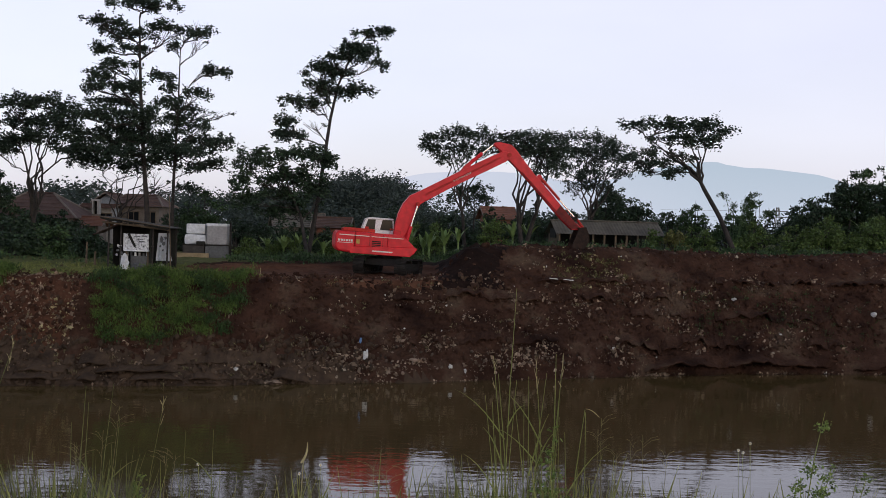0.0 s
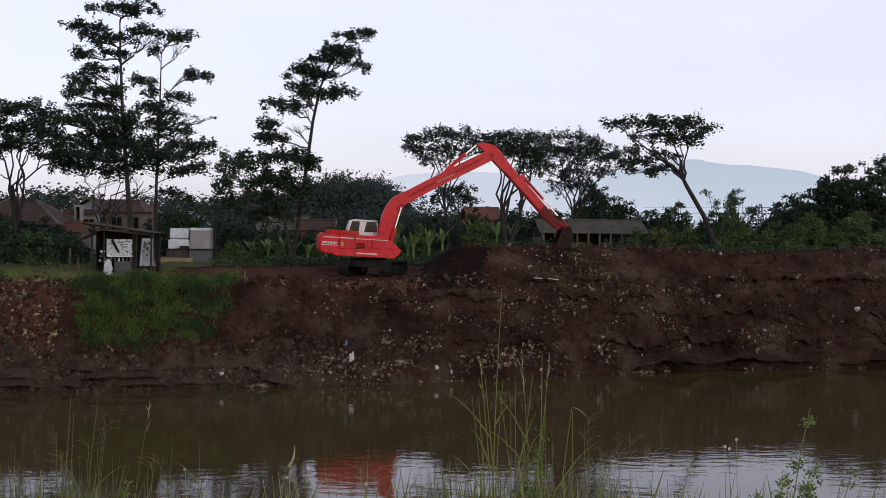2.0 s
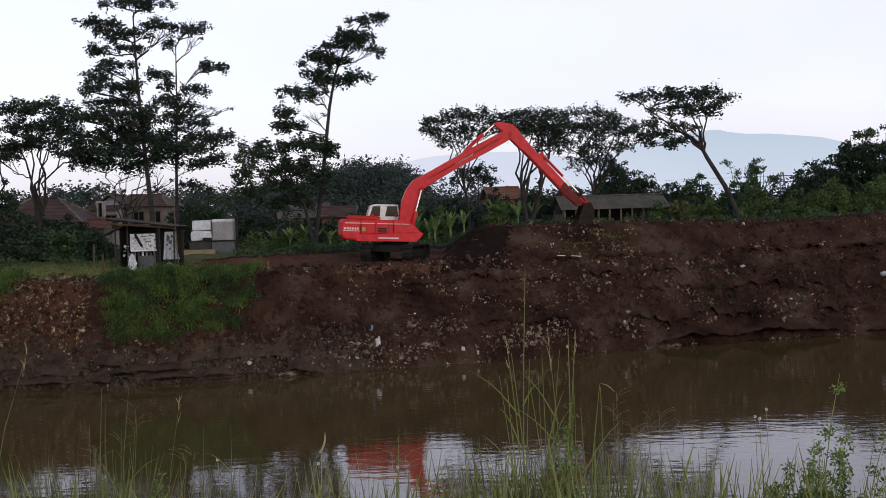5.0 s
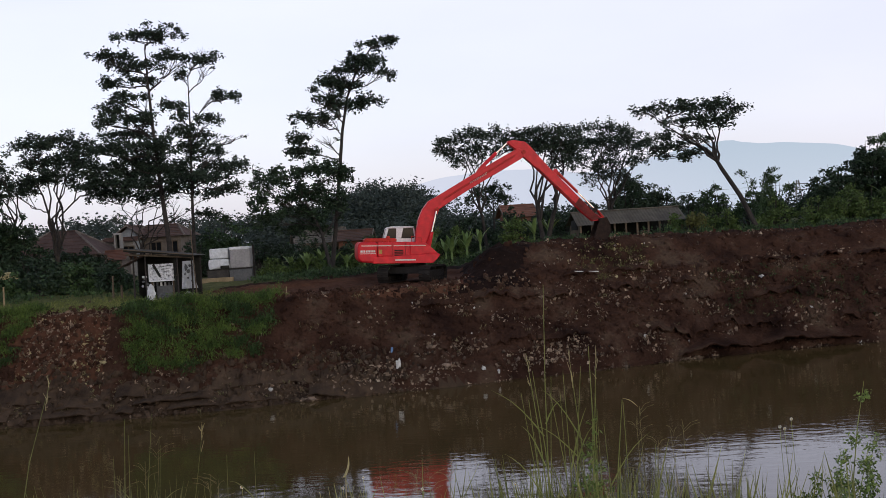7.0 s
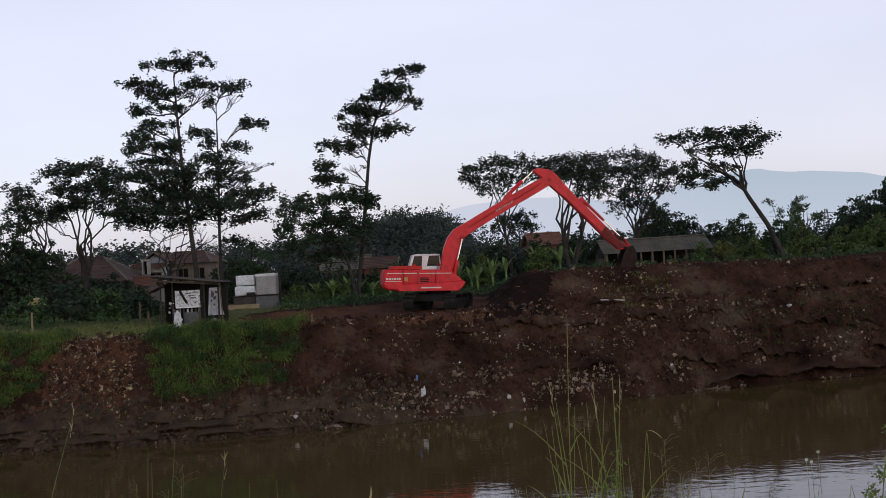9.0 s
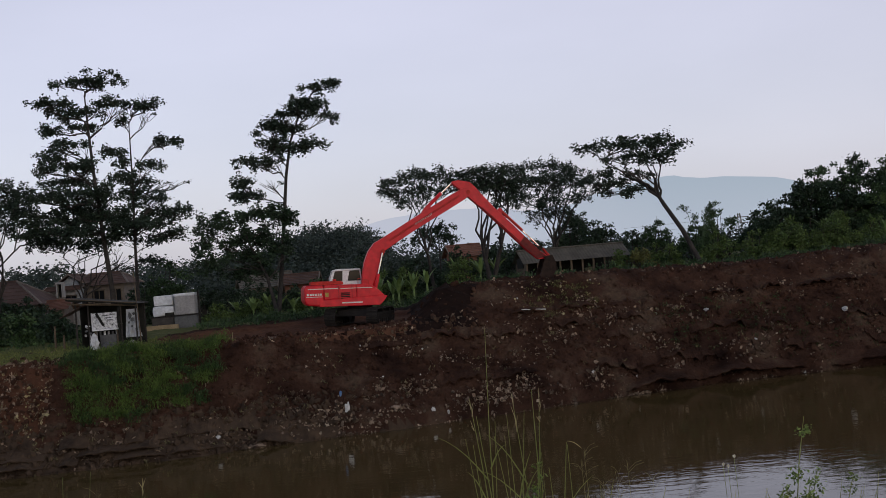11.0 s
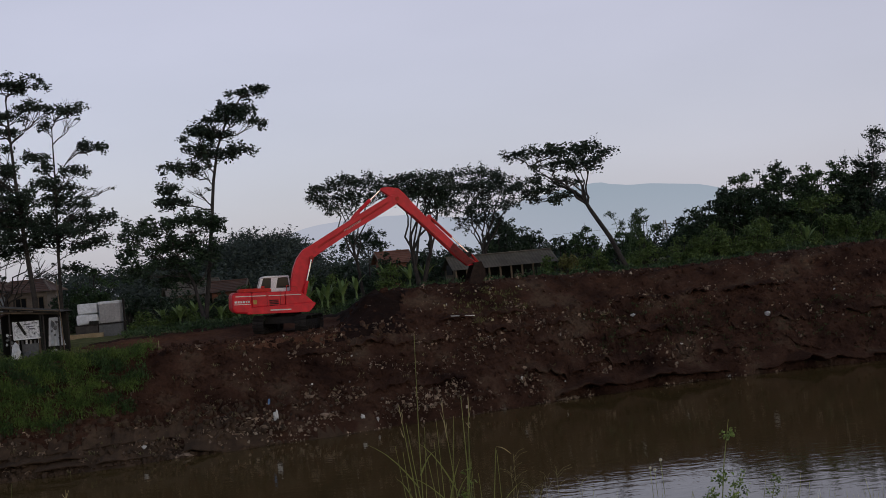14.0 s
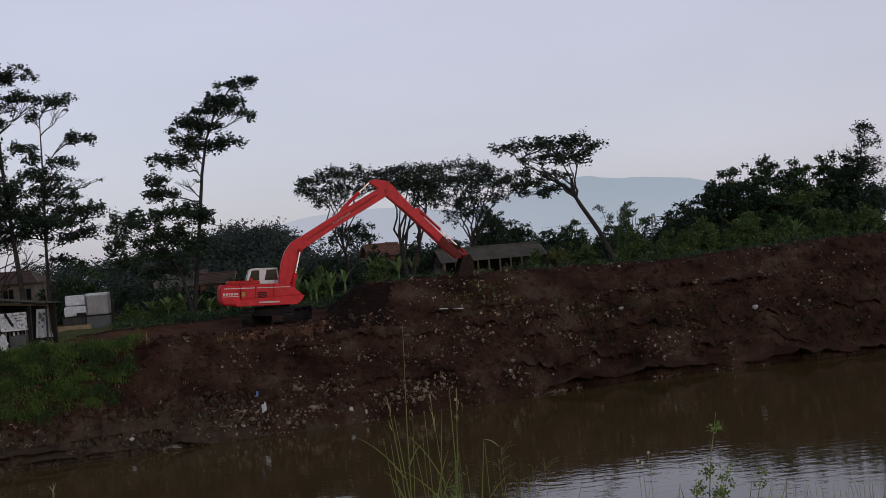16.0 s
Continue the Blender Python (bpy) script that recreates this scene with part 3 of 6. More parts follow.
tree((-21.66, 79, 4.32), [(0.0, 0.0), (-0.44, 2.66), (-0.29, 4.57), (0.15, 5.73)], [(-1.1, 6.6, 1.5, 0.34), (0.8, 6.5, 1.3, 0.34), (-0.1, 5.7, 1.5, -0.4), (1.8, 6.2, 1.0, -0.4), (-2.5, 6.7, 1.2, 0.3), (3.4, 6.6, 1.2, -0.4), (4.7, 6.3, 1.0, 0.2), (2.6, 5.3, 0.9, -0.5), (-1.9, 5.2, 0.9, -0.4), (4.0, 5.0, 0.8, 0.24)],
     "low crooked tree with bare limbs", vase=7, r0=0.13, fork=0.45)
tree((-8.50, 74, 5.17), [(0.0, 0.0), (0.46, 3.23), (0.83, 5.74), (1.22, 8.6), (1.63, 10.75), (2.38, 12.55), (3.41, 13.82)], [(3.6, 14.1, 1.1, 0.32), (2.4, 13.3, 1.3, 0.36), (3.1, 12.7, 1.1, 0.32), (4.0, 12.2, 0.6, 0.32), (1.5, 12.3, 1.0, 0.32), (0.6, 11.6, 1.0, 0.39), (2.0, 11.5, 1.1, 0.32), (0.3, 10.7, 0.9, 0.32), (1.4, 10.4, 1.3, 0.29), (3.1, 10.5, 0.9, 0.29), (-0.9, 9.7, 1.0, 0.39), (0.3, 9.6, 0.7, 0.29), (-1.6, 8.3, 0.8, 0.46), (-1.1, 7.5, 0.8, 0.25), (-1.8, 7.6, 0.6, 0.29), (0.2, 8.2, 1.0, -0.4)],
     "tall leaning tree with windswept crown", r0=0.17, fork=0.5, density=2.0, fat=1.5, twigs=8)
tree((-8.34, 72, 5.22), [(0.0, 0.0), (-0.51, 2.42), (-1.25, 4.14), (-1.62, 5.35)], [(-3.7, 5.6, 0.9, 0.63), (-2.0, 6.0, 1.2, 0.56), (-0.2, 6.1, 1.4, 0.63), (1.0, 5.8, 0.7, 0.63), (-4.0, 4.6, 0.9, 0.63), (-2.5, 4.6, 1.4, 0.7), (-0.6, 4.7, 1.4, 0.7), (-3.7, 3.4, 0.9, 0.56), (-1.6, 3.6, 1.2, 0.63), (0.5, 3.8, 0.9, 0.56), (-2.4, 2.5, 0.9, 0.49), (-0.9, 2.6, 0.7, 0.42)],
     "dense rounded dark green tree", LEAF_DEEP, density=2.3, r0=0.14, fork=0.25)
tree((1.59, 84, 5.39), [(0.0, 0.0), (-0.23, 2.63), (-1.03, 5.05), (-1.47, 6.45)], [(-2.3, 8.0, 1.1, 0.45), (-0.7, 8.3, 1.2, 0.45), (0.9, 8.4, 1.2, 0.45), (-2.7, 7.4, 0.7, 0.32), (-1.1, 7.4, 1.2, 0.45), (0.7, 7.3, 1.4, 0.45), (1.9, 7.8, 1.0, 0.49), (-1.5, 6.6, 1.0, 0.28), (-2.9, 7.9, 0.6, 0.32)],
     "flat-crowned tree with thin bare limbs", vase=6, size=0.11, density=1.25, r0=0.14, fork=0.45)
tree((5.55, 82, 5.74), [(0.0, 0.0), (-0.39, 2.76), (-1.25, 5.12), (-1.88, 6.29)], [(-1.5, 7.7, 1.4, 0.44), (0.1, 7.8, 1.5, 0.48), (1.6, 7.6, 1.5, 0.48), (-1.1, 6.7, 1.3, 0.44), (0.9, 6.7, 1.5, 0.52), (2.3, 6.4, 1.1, 0.48), (-0.1, 7.0, 1.2, 0.4)],
     "flat-crowned tree with a forked trunk", vase=6, size=0.11, density=1.2, r0=0.20, fork=0.34)
tree((5.79, 82.6, 5.73), [(0.0, 0.0), (0.62, 2.21), (1.37, 4.03), (1.72, 5.63)], [(0.3, 7.1, 1.2, 0.36), (2.1, 7.0, 1.2, 0.44), (1.3, 5.8, 0.9, 0.32)],
     "flat-crowned tree leaning out of a shared root", vase=5, size=0.11, density=1.2, r0=0.18, fork=0.45)
tree((10.68, 86, 6.00), [(0.0, 0.0), (0.11, 3.53), (0.03, 6.02)], [(-1.9, 8.0, 1.2, 0.42), (-0.2, 7.9, 1.6, 0.54), (1.4, 7.4, 1.3, 0.54), (-1.0, 6.8, 1.6, 0.58), (1.1, 6.5, 1.6, 0.58), (2.7, 6.7, 1.1, 0.42), (-1.8, 5.6, 1.2, 0.58), (0.3, 5.3, 1.6, 0.58), (2.0, 5.3, 0.9, 0.5), (3.6, 6.1, 0.7, 0.37), (-1.2, 4.4, 0.9, 0.5), (0.9, 4.3, 1.1, 0.42), (0.0, 6.9, 1.5, 0.5)],
     "broad tree with drooping feathery sprays", vase=9, size=0.11, density=1.15, r0=0.15, fork=0.3, twigs=8)
tree((19.50, 78, 5.80), [(0.0, 0.0), (-1.02, 2.42), (-2.21, 4.28), (-3.2, 5.94), (-3.8, 7.24)], [(-7.0, 8.4, 0.9, 0.3), (-5.5, 8.4, 1.5, 0.34), (-3.6, 8.4, 1.7, 0.38), (-2.0, 8.8, 0.9, 0.41), (-1.4, 8.1, 0.8, 0.41), (-4.4, 7.6, 1.7, 0.3), (-2.5, 7.5, 1.1, 0.3), (-5.9, 6.6, 0.8, 0.3), (-5.3, 5.9, 0.9, 0.34), (-4.1, 5.5, 0.8, 0.34), (-6.0, 5.5, 0.5, 0.23), (-3.6, 6.5, 0.9, 0.26), (-7.0, 6.2, 0.6, 0.3)],
     "leaning flat-topped tree on the berm", vase=8, r0=0.18, density=1.4, fork=0.66, twigs=8)
tree((2.40, 95, 5.17), [(0.0, 0.0), (0.07, 2.53), (0.11, 4.36)], [(0.1, 5.1, 1.4, 0.55), (-0.6, 4.4, 1.3, 0.5), (0.8, 4.4, 0.8, 0.41)],
     "small dark umbrella-shaped tree", LEAF_DEEP, r0=0.1)
tree((42.39, 90, 5.51), [(0.0, 0.0), (0.36, 3.6), (0.68, 6.75), (0.9, 8.55)], [(0.7, 9.0, 0.8, 0.52), (1.0, 7.9, 1.0, 0.52), (1.4, 9.2, 0.6, 0.43), (0.2, 6.8, 0.9, 0.52), (1.3, 6.2, 1.1, 0.61)],
     "slender tree rising above the thicket", density=1.0, r0=0.1)


tree((34.24, 80, 5.80), [(0.0, 0.0), (0.1, 1.8), (0.27, 3.19)], [(0.4, 3.7, 1.0, 0.23), (-0.2, 3.3, 0.7, 0.23), (0.2, 2.3, 1.0, 0.23), (0.7, 1.9, 0.7, 0.19)],
     "young pale green layered tree in the thicket", LEAF_LIGHT, size=0.12, density=1.3, r0=0.06)
tree((31.09, 90, 6.52), [(0.0, 0.0), (0.35, 2.66), (0.89, 5.4)], [(0.4, 4.2, 0.9, 0.39), (1.2, 3.8, 0.9, 0.39), (-0.1, 3.5, 0.9, 0.39)],
     "thicket tree with bare twigs standing above its crown", LEAF_DEEP, density=1.2, r0=0.08, twigs=12)


def bamboo(x, y, h, count):
    """A clump of thin canes with arching feathery tips."""
    t = thing("bamboo", (x, y, land(x, y)), "clump of thin bamboo with arching feathery tips", "bamboo")
    clumps = []
    for k in range(count):
        d = random.uniform(-0.9, 1.3)
        hh = h * random.uniform(0.72, 1.0)
        pts = [Vector((d * f_ ** 2.2 * 1.3 + d * 0.25, random.uniform(-0.05, 0.05), hh * (f_ - 0.16 * max(0.0, f_ - 0.72) ** 1.5 * 9))) for f_ in (0, 0.2, 0.4, 0.6, 0.75, 0.85, 0.93, 1.0)]
        V, Fc = tubes([(pts, [0.026, 0.024, 0.022, 0.019, 0.016, 0.012, 0.009, 0.006])], 6)
        part("cane", mesh_from("cane", V, Fc, LEAF_BUSH, smooth=True), None, t)
        for j in range(16):
            q = random.uniform(0.45, 1.0) * 6.99
            i_ = int(q)
            p = pts[i_].lerp(pts[i_ + 1], q - i_)
            clumps.append((p.x + random.uniform(-.18, .18), p.y + random.uniform(-.2, .2), p.z - random.uniform(0, 0.22), 0.2, 0.2, 0.16))
    V, Q = leaf_cloud(clumps, 0.12, 0.8, 1.6, 0.2)
    part("foliage", fast_mesh("foliage", V, Q, LEAF_BUSH), None, t)


bamboo(21.9, 88, 6.8, 7)
bamboo(23.6, 89, 5.4, 4)


def bush(x, y, hw, h, leaf, label, size=0.15):
    """A shrub or thicket tree: short stems and a broken mass of leaves down to the ground."""
    z0 = land(x, y)
    t = thing("shrub", (x, y, z0), label, "shrub")
    lines, full = [], []
    m = int(24 + hw * h * 5)
    for j in range(m):
        fx, fz = random.uniform(-1, 1), random.random() ** 0.8
        top = h * (1 - 0.55 * abs(fx) ** 1.8) * random.uniform(0.86, 1.03)
        z = max(0.35, fz * top)
        r = random.uniform(0.28, 0.7) * (0.5 + 0.5 * min(hw, 2.0) / 2)
        full.append((fx * hw * 0.92, random.uniform(-0.7, 0.7) * hw, z - r * 0.3, r, r, r * random.uniform(0.5, 0.8)))
        if j % 3 == 0:
            lines.append(([(fx * 0.2, 0, 0), (fx * hw * 0.5, 0, z * 0.6), (fx * hw * 0.9, full[-1][1], z)], [0.07, 0.045, 0.015]))
    for j in range(3):
        fx = random.uniform(-0.8, 0.8)
        z = h * (1 - 0.5 * abs(fx) ** 1.8)
        lines.append(([(fx * hw * 0.8, 0, z * 0.6), (fx * hw * 0.85 + random.uniform(-.2, .2), 0, z * random.uniform(0.98, 1.08))], [0.03, 0.01]))
        full.append((fx * hw * 0.85, 0, z * random.uniform(0.92, 1.02), 0.3, 0.3, 0.25))
    V, Fc = tubes(lines, 5)
    part("stem", mesh_from("stem", V, Fc, BARK, smooth=True), None, t)
    V, Q = leaf_cloud(full, size, 2.3, 0.8)
    part("foliage", fast_mesh("foliage", V, Q, leaf), None, t)
    return t


random.seed(5)
DENSE = [(-30.2, 79, 1.7, 5.4), (-31.6, 78, 1.7, 6.0), (-32.0, 80, 1.6, 5.8), (-32.8, 78, 1.7, 6.5), (-32.2, 79, 2.1, 4.4), (-28.0, 74, 1.4, 2.3), (-11.2, 90, 1.5, 2.2), (-12.4, 88, 1.1, 2.0), (-8.8, 88, 0.9, 2.0), (-26.9, 86, 1.2, 1.9), (-32.0, 92, 1.3, 3.0), (-30.3, 92, 1.0, 2.8), (-19.7, 90, 1.0, 3.3), (-25.8, 72, 1.9, 2.3), (-23.1, 71, 1.5, 1.8), (-21.2, 70, 1.2, 1.6), (-14.0, 80, 1.5, 2.3), (-19.4, 84, 1.1, 3.0), (-3.9, 98, 1.9, 3.8), (13.8, 98, 1.9, 5.9), (-1.0, 92, 1.8, 3.2), (3.8, 90, 1.7, 3.0), (10.5, 100, 1.9, 3.4), (7.1, 100, 1.7, 3.0), (16.8, 100, 1.7, 4.6), (-26.3, 84, 0.9, 0.9), (14.9, 102, 2.5, 5.7)]
for x, y, hw, h in DENSE:
    bush(x, y, hw, h, LEAF_DEEP, "dense dark green thicket shrub")
MIXED = [(30.3, 91, 1.8, 5.4), (34.9, 91.5, 2.0, 7.0), (38.0, 91.5, 2.0, 7.3), (41.4, 91, 2.0, 7.5), (-26.8, 67, 1.5, 1.5), (-24.3, 67, 1.5, 1.6), (-22.8, 68, 1.2, 2.0), (-20.4, 67, 0.8, 1.5), (-13.0, 84, 1.5, 2.0), (-7.2, 92, 1.5, 2.3), (0.8, 94, 1.8, 3.3), (7.9, 92, 1.5, 2.7), (18.0, 94, 1.4, 3.7), (20.6, 97, 1.7, 4.4), (23.2, 95, 1.5, 3.8), (25.0, 93, 1.8, 4.3), (27.1, 90, 1.3, 3.2), (28.9, 92, 1.5, 4.5), (31.9, 92, 2.2, 6.4), (33.6, 90, 1.7, 6.8), (28.2, 90, 2.2, 4.7), (32.6, 92, 2.4, 7.2), (36.2, 92, 2.4, 7.4), (39.8, 92, 2.4, 7.7), (42.9, 91, 2.2, 7.8)]
for x, y, hw, h in MIXED:
    bush(x, y, hw, h, LEAF_BUSH if random.random() < 0.5 else LEAF_DEEP, "tangled green roadside thicket")
LOW = [(38.3, 80, 1.6, 2.7), (40.6, 80, 1.5, 2.9), (43.2, 82, 1.8, 3.0), (-0.5, 80, 0.6, 2.4), (-1.9, 82, 0.6, 2.5), (15.3, 82, 1.2, 2.2), (17.7, 82, 1.4, 2.4), (21.8, 81, 1.4, 2.7), (23.9, 80, 1.2, 2.4), (26.2, 80, 1.4, 2.8), (29.3, 80, 1.5, 3.2), (25.5, 80, 1.5, 2.2), (28.8, 80, 1.5, 2.4), (32.5, 80, 1.5, 2.4), (35.8, 80, 1.7, 2.7), (-10.4, 76, 1.1, 1.2), (-12.2, 74, 0.9, 1.1), (-7.3, 78, 0.8, 1.3), (-5.5, 80, 0.7, 1.5), (3.4, 80, 1.0, 2.1)]
bush(16.1, 81, 0.9, 2.1, OLIVE, "dry brownish shrub beside the shed")
bush(-18.2, 88, 2.1, 4.5, LEAF_BUSH, "rounded mid-green tree-like shrub behind the tanks")
for x, y, hw, h in LOW:
    bush(x, y, hw, h, LEAF_LIGHT, "low bright green undergrowth on the bank top", 0.105)


# ---------- excavator ----------
def excavator(at, yaw):
    ex = thing("excavator", at, "red long-boom crawler excavator working on the earth pad", "excavator", rz=yaw)
    ex.matrix_world = pose(*at, 0, 3, yaw)  # standing nose-down on the soft pad
    # undercarriage
    turned = pose(0, 0, 0, 0, 0, 68)
    part("undercarriage_frame", prism([(-1.5, 0.5), (1.5, 0.5), (1.2, 0.85), (-1.2, 0.85)], -0.95, 0.95, 0.04), STEEL_DARK, ex).matrix_local = turned
    part("slew_ring", rod((0, 0, 0.8), (0, 0, 1.16), 0.7, seg=24), STEEL_DARK, ex)
    shoe = bpy.data.meshes.new("track_shoe")
    b_ = box(-0.085, 0.085, -0.3, 0.3, -0.02, 0.02)
    r_ = box(-0.02, 0.02, -0.3, 0.3, 0.02, 0.055)
    tmp = bpy.data.meshes.new("tmp")
    r_.to_mesh(tmp); r_.free()
    b_.from_mesh(tmp)
    b_.to_mesh(shoe); b_.free()
    bpy.data.meshes.remove(tmp)
    shoe.materials.append(STEEL_DARK)
    for side in (-1.15, 1.15):
        track = part("track", box(-1.5, 1.5, side - 0.16, side + 0.16, 0.28, 0.66, 0.04), STEEL_DARK, ex)
        track.matrix_local = turned
        part("sprocket", rod((-1.52, side - 0.14, 0.46), (-1.52, side + 0.14, 0.46), 0.36, seg=18), STEEL_DARK, track)
        part("idler", rod((1.52, side - 0.14, 0.46), (1.52, side + 0.14, 0.46), 0.36, seg=18), STEEL_DARK, track)
        for k in range(6):
            x = -1.1 + 0.44 * k
            part("roller", rod((x, side - 0.2, 0.2), (x, side + 0.2, 0.2), 0.12, seg=10), STEEL_DARK, track)
        L, R = 3.04, 0.42
        per = 2 * L + 2 * math.pi * R
        count = 46
        for k in range(count):
            d = per * k / count
            if d < L:
                x, z, a = -L / 2 + d, 0.46 + R, 0
            elif d < L + math.pi * R:
                q = (d - L) / R
                x, z, a = L / 2 + R * math.sin(q), 0.46 + R * math.cos(q), q
            elif d < 2 * L + math.pi * R:
                x, z, a = L / 2 - (d - L - math.pi * R), 0.46 - R, math.pi
            else:
                q = math.pi + (d - 2 * L - math.pi * R) / R
                x, z, a = -L / 2 + R * math.sin(q), 0.46 + R * math.cos(q), q
            o = new("track_shoe", shoe)
            o.parent = track
            o.matrix_local = pose(x, side, z, 0, math.degrees(a), 0)
    # upper structure
    part("deck", prism([(-2.3, 1.05), (0.95, 1.05), (1.22, 1.32), (1.34, 1.52), (1.18, 1.58), (-2.3, 1.40)], -1.4, 1.4, 0.03), RED, ex)
    part("counterweight", prism([(-3.10, 1.34), (-2.92, 1.12), (-2.05, 1.06), (-2.05, 2.20), (-2.95, 2.22), (-3.10, 2.06)], -1.38, 1.38, 0.10), RED, ex)
    hood = part("engine_hood", prism([(-2.04, 1.41), (-0.30, 1.47), (-0.30, 2.20), (-2.04, 2.20)], -1.36, 0.36, 0.05), RED, ex)
    part("hood_lid", prism([(-2.72, 2.21), (-0.98, 2.21), (-0.98, 2.36), (-1.12, 2.41), (-2.60, 2.41), (-2.72, 2.34)], -1.05, 0.35, 0.03), RED_WORN, ex)
    part("rear_hood", box(-2.04, -1.62, 0.37, 1.38, 1.43, 2.20, 0.05, 2), RED, ex)
    part("tool_box", prism([(-0.29, 1.48), (1.20, 1.57), (0.98, 1.80), (0.55, 2.12), (0.30, 2.20), (-0.29, 2.20)], -1.37, -0.48, 0.04), RED, ex)
    part("step_plate", box(0.30, 0.92, -1.30, -0.60, 1.60, 1.63), STEEL_DARK, ex)
    part("pivot_bracket", prism([(-0.15, 1.43), (0.95, 1.43), (0.72, 2.05), (0.15, 2.15)], -0.42, -0.31, 0.02), RED_WORN, ex)
    part("pivot_bracket", prism([(-0.15, 1.43), (0.95, 1.43), (0.72, 2.05), (0.15, 2.15)], 0.31, 0.42, 0.02), RED_WORN, ex)
    for k in range(4):
        z = 1.44 + 0.095 * k
        part("louvre", prism([(-1.14, z), (-0.66, z), (-0.66, z + 0.055), (-1.14, z + 0.055)], -1.385, -1.362), DARK, hood)
    part("door_seam", box(-1.265, -1.25, -1.376, -1.361, 1.48, 2.14), DARK, hood, "dark seam of the engine door")
    part("door_seam", box(-0.56, -0.545, -1.376, -1.361, 1.50, 2.14), DARK, hood, "dark seam of the engine door")
    part("exhaust_stack", rod((-1.75, -0.5, 2.40), (-1.75, -0.5, 2.62), 0.06), STEEL_DARK, ex)
    part("air_cleaner", rod((-1.35, 0.0, 2.40), (-1.35, 0.0, 2.52), 0.10, seg=14), RED_WORN, ex)
    # decals: stripes, a lettering block as bars, an ochre square
    part("stripe", box(-2.90, -1.30, -1.392, -1.381, 1.985, 2.03), DECAL, ex, "thin white stripe")
    part("stripe", box(-1.18, 0.55, -1.392, -1.372, 1.985, 2.02), DECAL, ex, "thin white stripe")
    part("lower_stripe", box(-1.10, 0.0, -1.412, -1.402, 1.20, 1.27), DECAL, ex, "white stripe")
    for k, (a_, b_) in enumerate(((-2.96, -2.84), (-2.80, -2.70), (-2.66, -2.58), (-2.54, -2.42), (-2.38, -2.30), (-2.27, -2.17))):
        part("lettering_bar", box(a_, b_, -1.394, -1.379, 1.66, 1.77), DECAL, ex, "white lettering bar")
    part("underline", box(-3.00, -2.13, -1.394, -1.379, 1.575, 1.605), DECAL, ex, "white bar")
    part("badge", box(-1.98, -1.80, -1.378, -1.362, 1.58, 1.80), GOLD, ex, "ochre square badge")
    # handrails
    rail = rod((-0.2, -1.25, 2.18), (-0.2, -1.25, 2.50), 0.018, seg=6)
    rod((0.35, -1.25, 2.10), (0.35, -1.25, 2.40), 0.018, seg=6, bm=rail)
    rod((-0.2, -1.25, 2.50), (0.35, -1.25, 2.40), 0.018, seg=6, bm=rail)
    part("handrail", rail, RED_WORN, ex)
    # cab
    cab = part("cab", box(-1.56, 0.22, 0.46, 1.40, 1.43, 2.40, 0.05, 2), WHITE, ex, "white operator cab")
    part("roof", prism([(-1.40, 2.93), (0.16, 2.97), (0.12, 3.06), (-1.10, 3.06), (-1.34, 3.00)], 0.44, 1.42, 0.03), WHITE, cab)
    for nm, prof in (("rear_pillar", [(-1.56, 2.39), (-1.42, 2.39), (-1.26, 2.95), (-1.40, 2.95)]), ("middle_pillar", [(-0.86, 2.39), (-0.58, 2.39), (-0.46, 2.95), (-0.84, 2.95)]),
                     ("front_pillar", [(0.15, 2.39), (0.22, 2.39), (0.15, 2.95), (0.08, 2.95)])):
        for ya in (0.47, 1.33):
            part(nm, prism(prof, ya, ya + 0.06), WHITE, cab)
    for a0, a1, b0, b1 in ((-1.42, -0.86, -1.26, -0.84), (-0.58, 0.15, -0.46, 0.08)):
        for ya in (0.49, 1.35):
            part("side_window", prism([(a0, 2.40), (a1, 2.40), (b1, 2.94), (b0, 2.94)], ya, ya + 0.015), GLASS, cab)
    part("windscreen", prism([(0.18, 2.40), (0.20, 2.40), (0.13, 2.94), (0.11, 2.94)], 0.54, 1.32), GLASS, cab)
    part("rear_window", prism([(-1.52, 2.40), (-1.50, 2.40), (-1.35, 2.94), (-1.37, 2.94)], 0.54, 1.32), GLASS, cab)
    part("seat", box(-0.75, -0.30, 0.70, 1.10, 2.30, 2.62, 0.05), DARK, cab)
    # boom
    boom = part("boom", prism([(0.20, 1.72), (0.11, 2.03), (0.18, 2.70), (0.30, 3.38), (0.52, 3.94), (0.87, 4.40), (1.34, 4.66), (1.87, 4.97), (3.43, 5.90), (5.02, 6.81), (5.88, 7.28), (6.22, 7.20), (6.28, 6.86), (5.91, 6.62), (5.02, 6.10), (4.07, 5.57), (3.12, 5.02), (1.86, 4.23), (1.47, 3.97), (1.24, 3.47), (0.99, 2.77), (0.70, 2.09), (0.52, 1.74)], -0.27, 0.27, 0.025), RED, ex)
    for k, (a_, b_) in enumerate(((3.16, 3.26), (3.30, 3.40), (3.43, 3.55), (3.58, 3.68), (3.72, 3.80), (3.84, 3.98), (4.02, 4.10))):
        za, zb = 5.37 + 0.575 * (a_ - 3.16), 5.37 + 0.575 * (b_ - 3.16)
        hh = 0.07 if k in (0, 3, 6) else 0.045
        part("lettering_bar", prism([(a_, za - 0.05), (b_, zb - 0.05), (b_ + 0.03, zb + hh), (a_ + 0.03, za + hh)], -0.282, -0.268), DECAL, boom, "slanted white lettering bar")
    # grease pipes along the flank
    part("pipe", rod((1.7, -0.285, 4.55), (5.7, -0.285, 6.93), 0.018, seg=6), RED_WORN, boom)
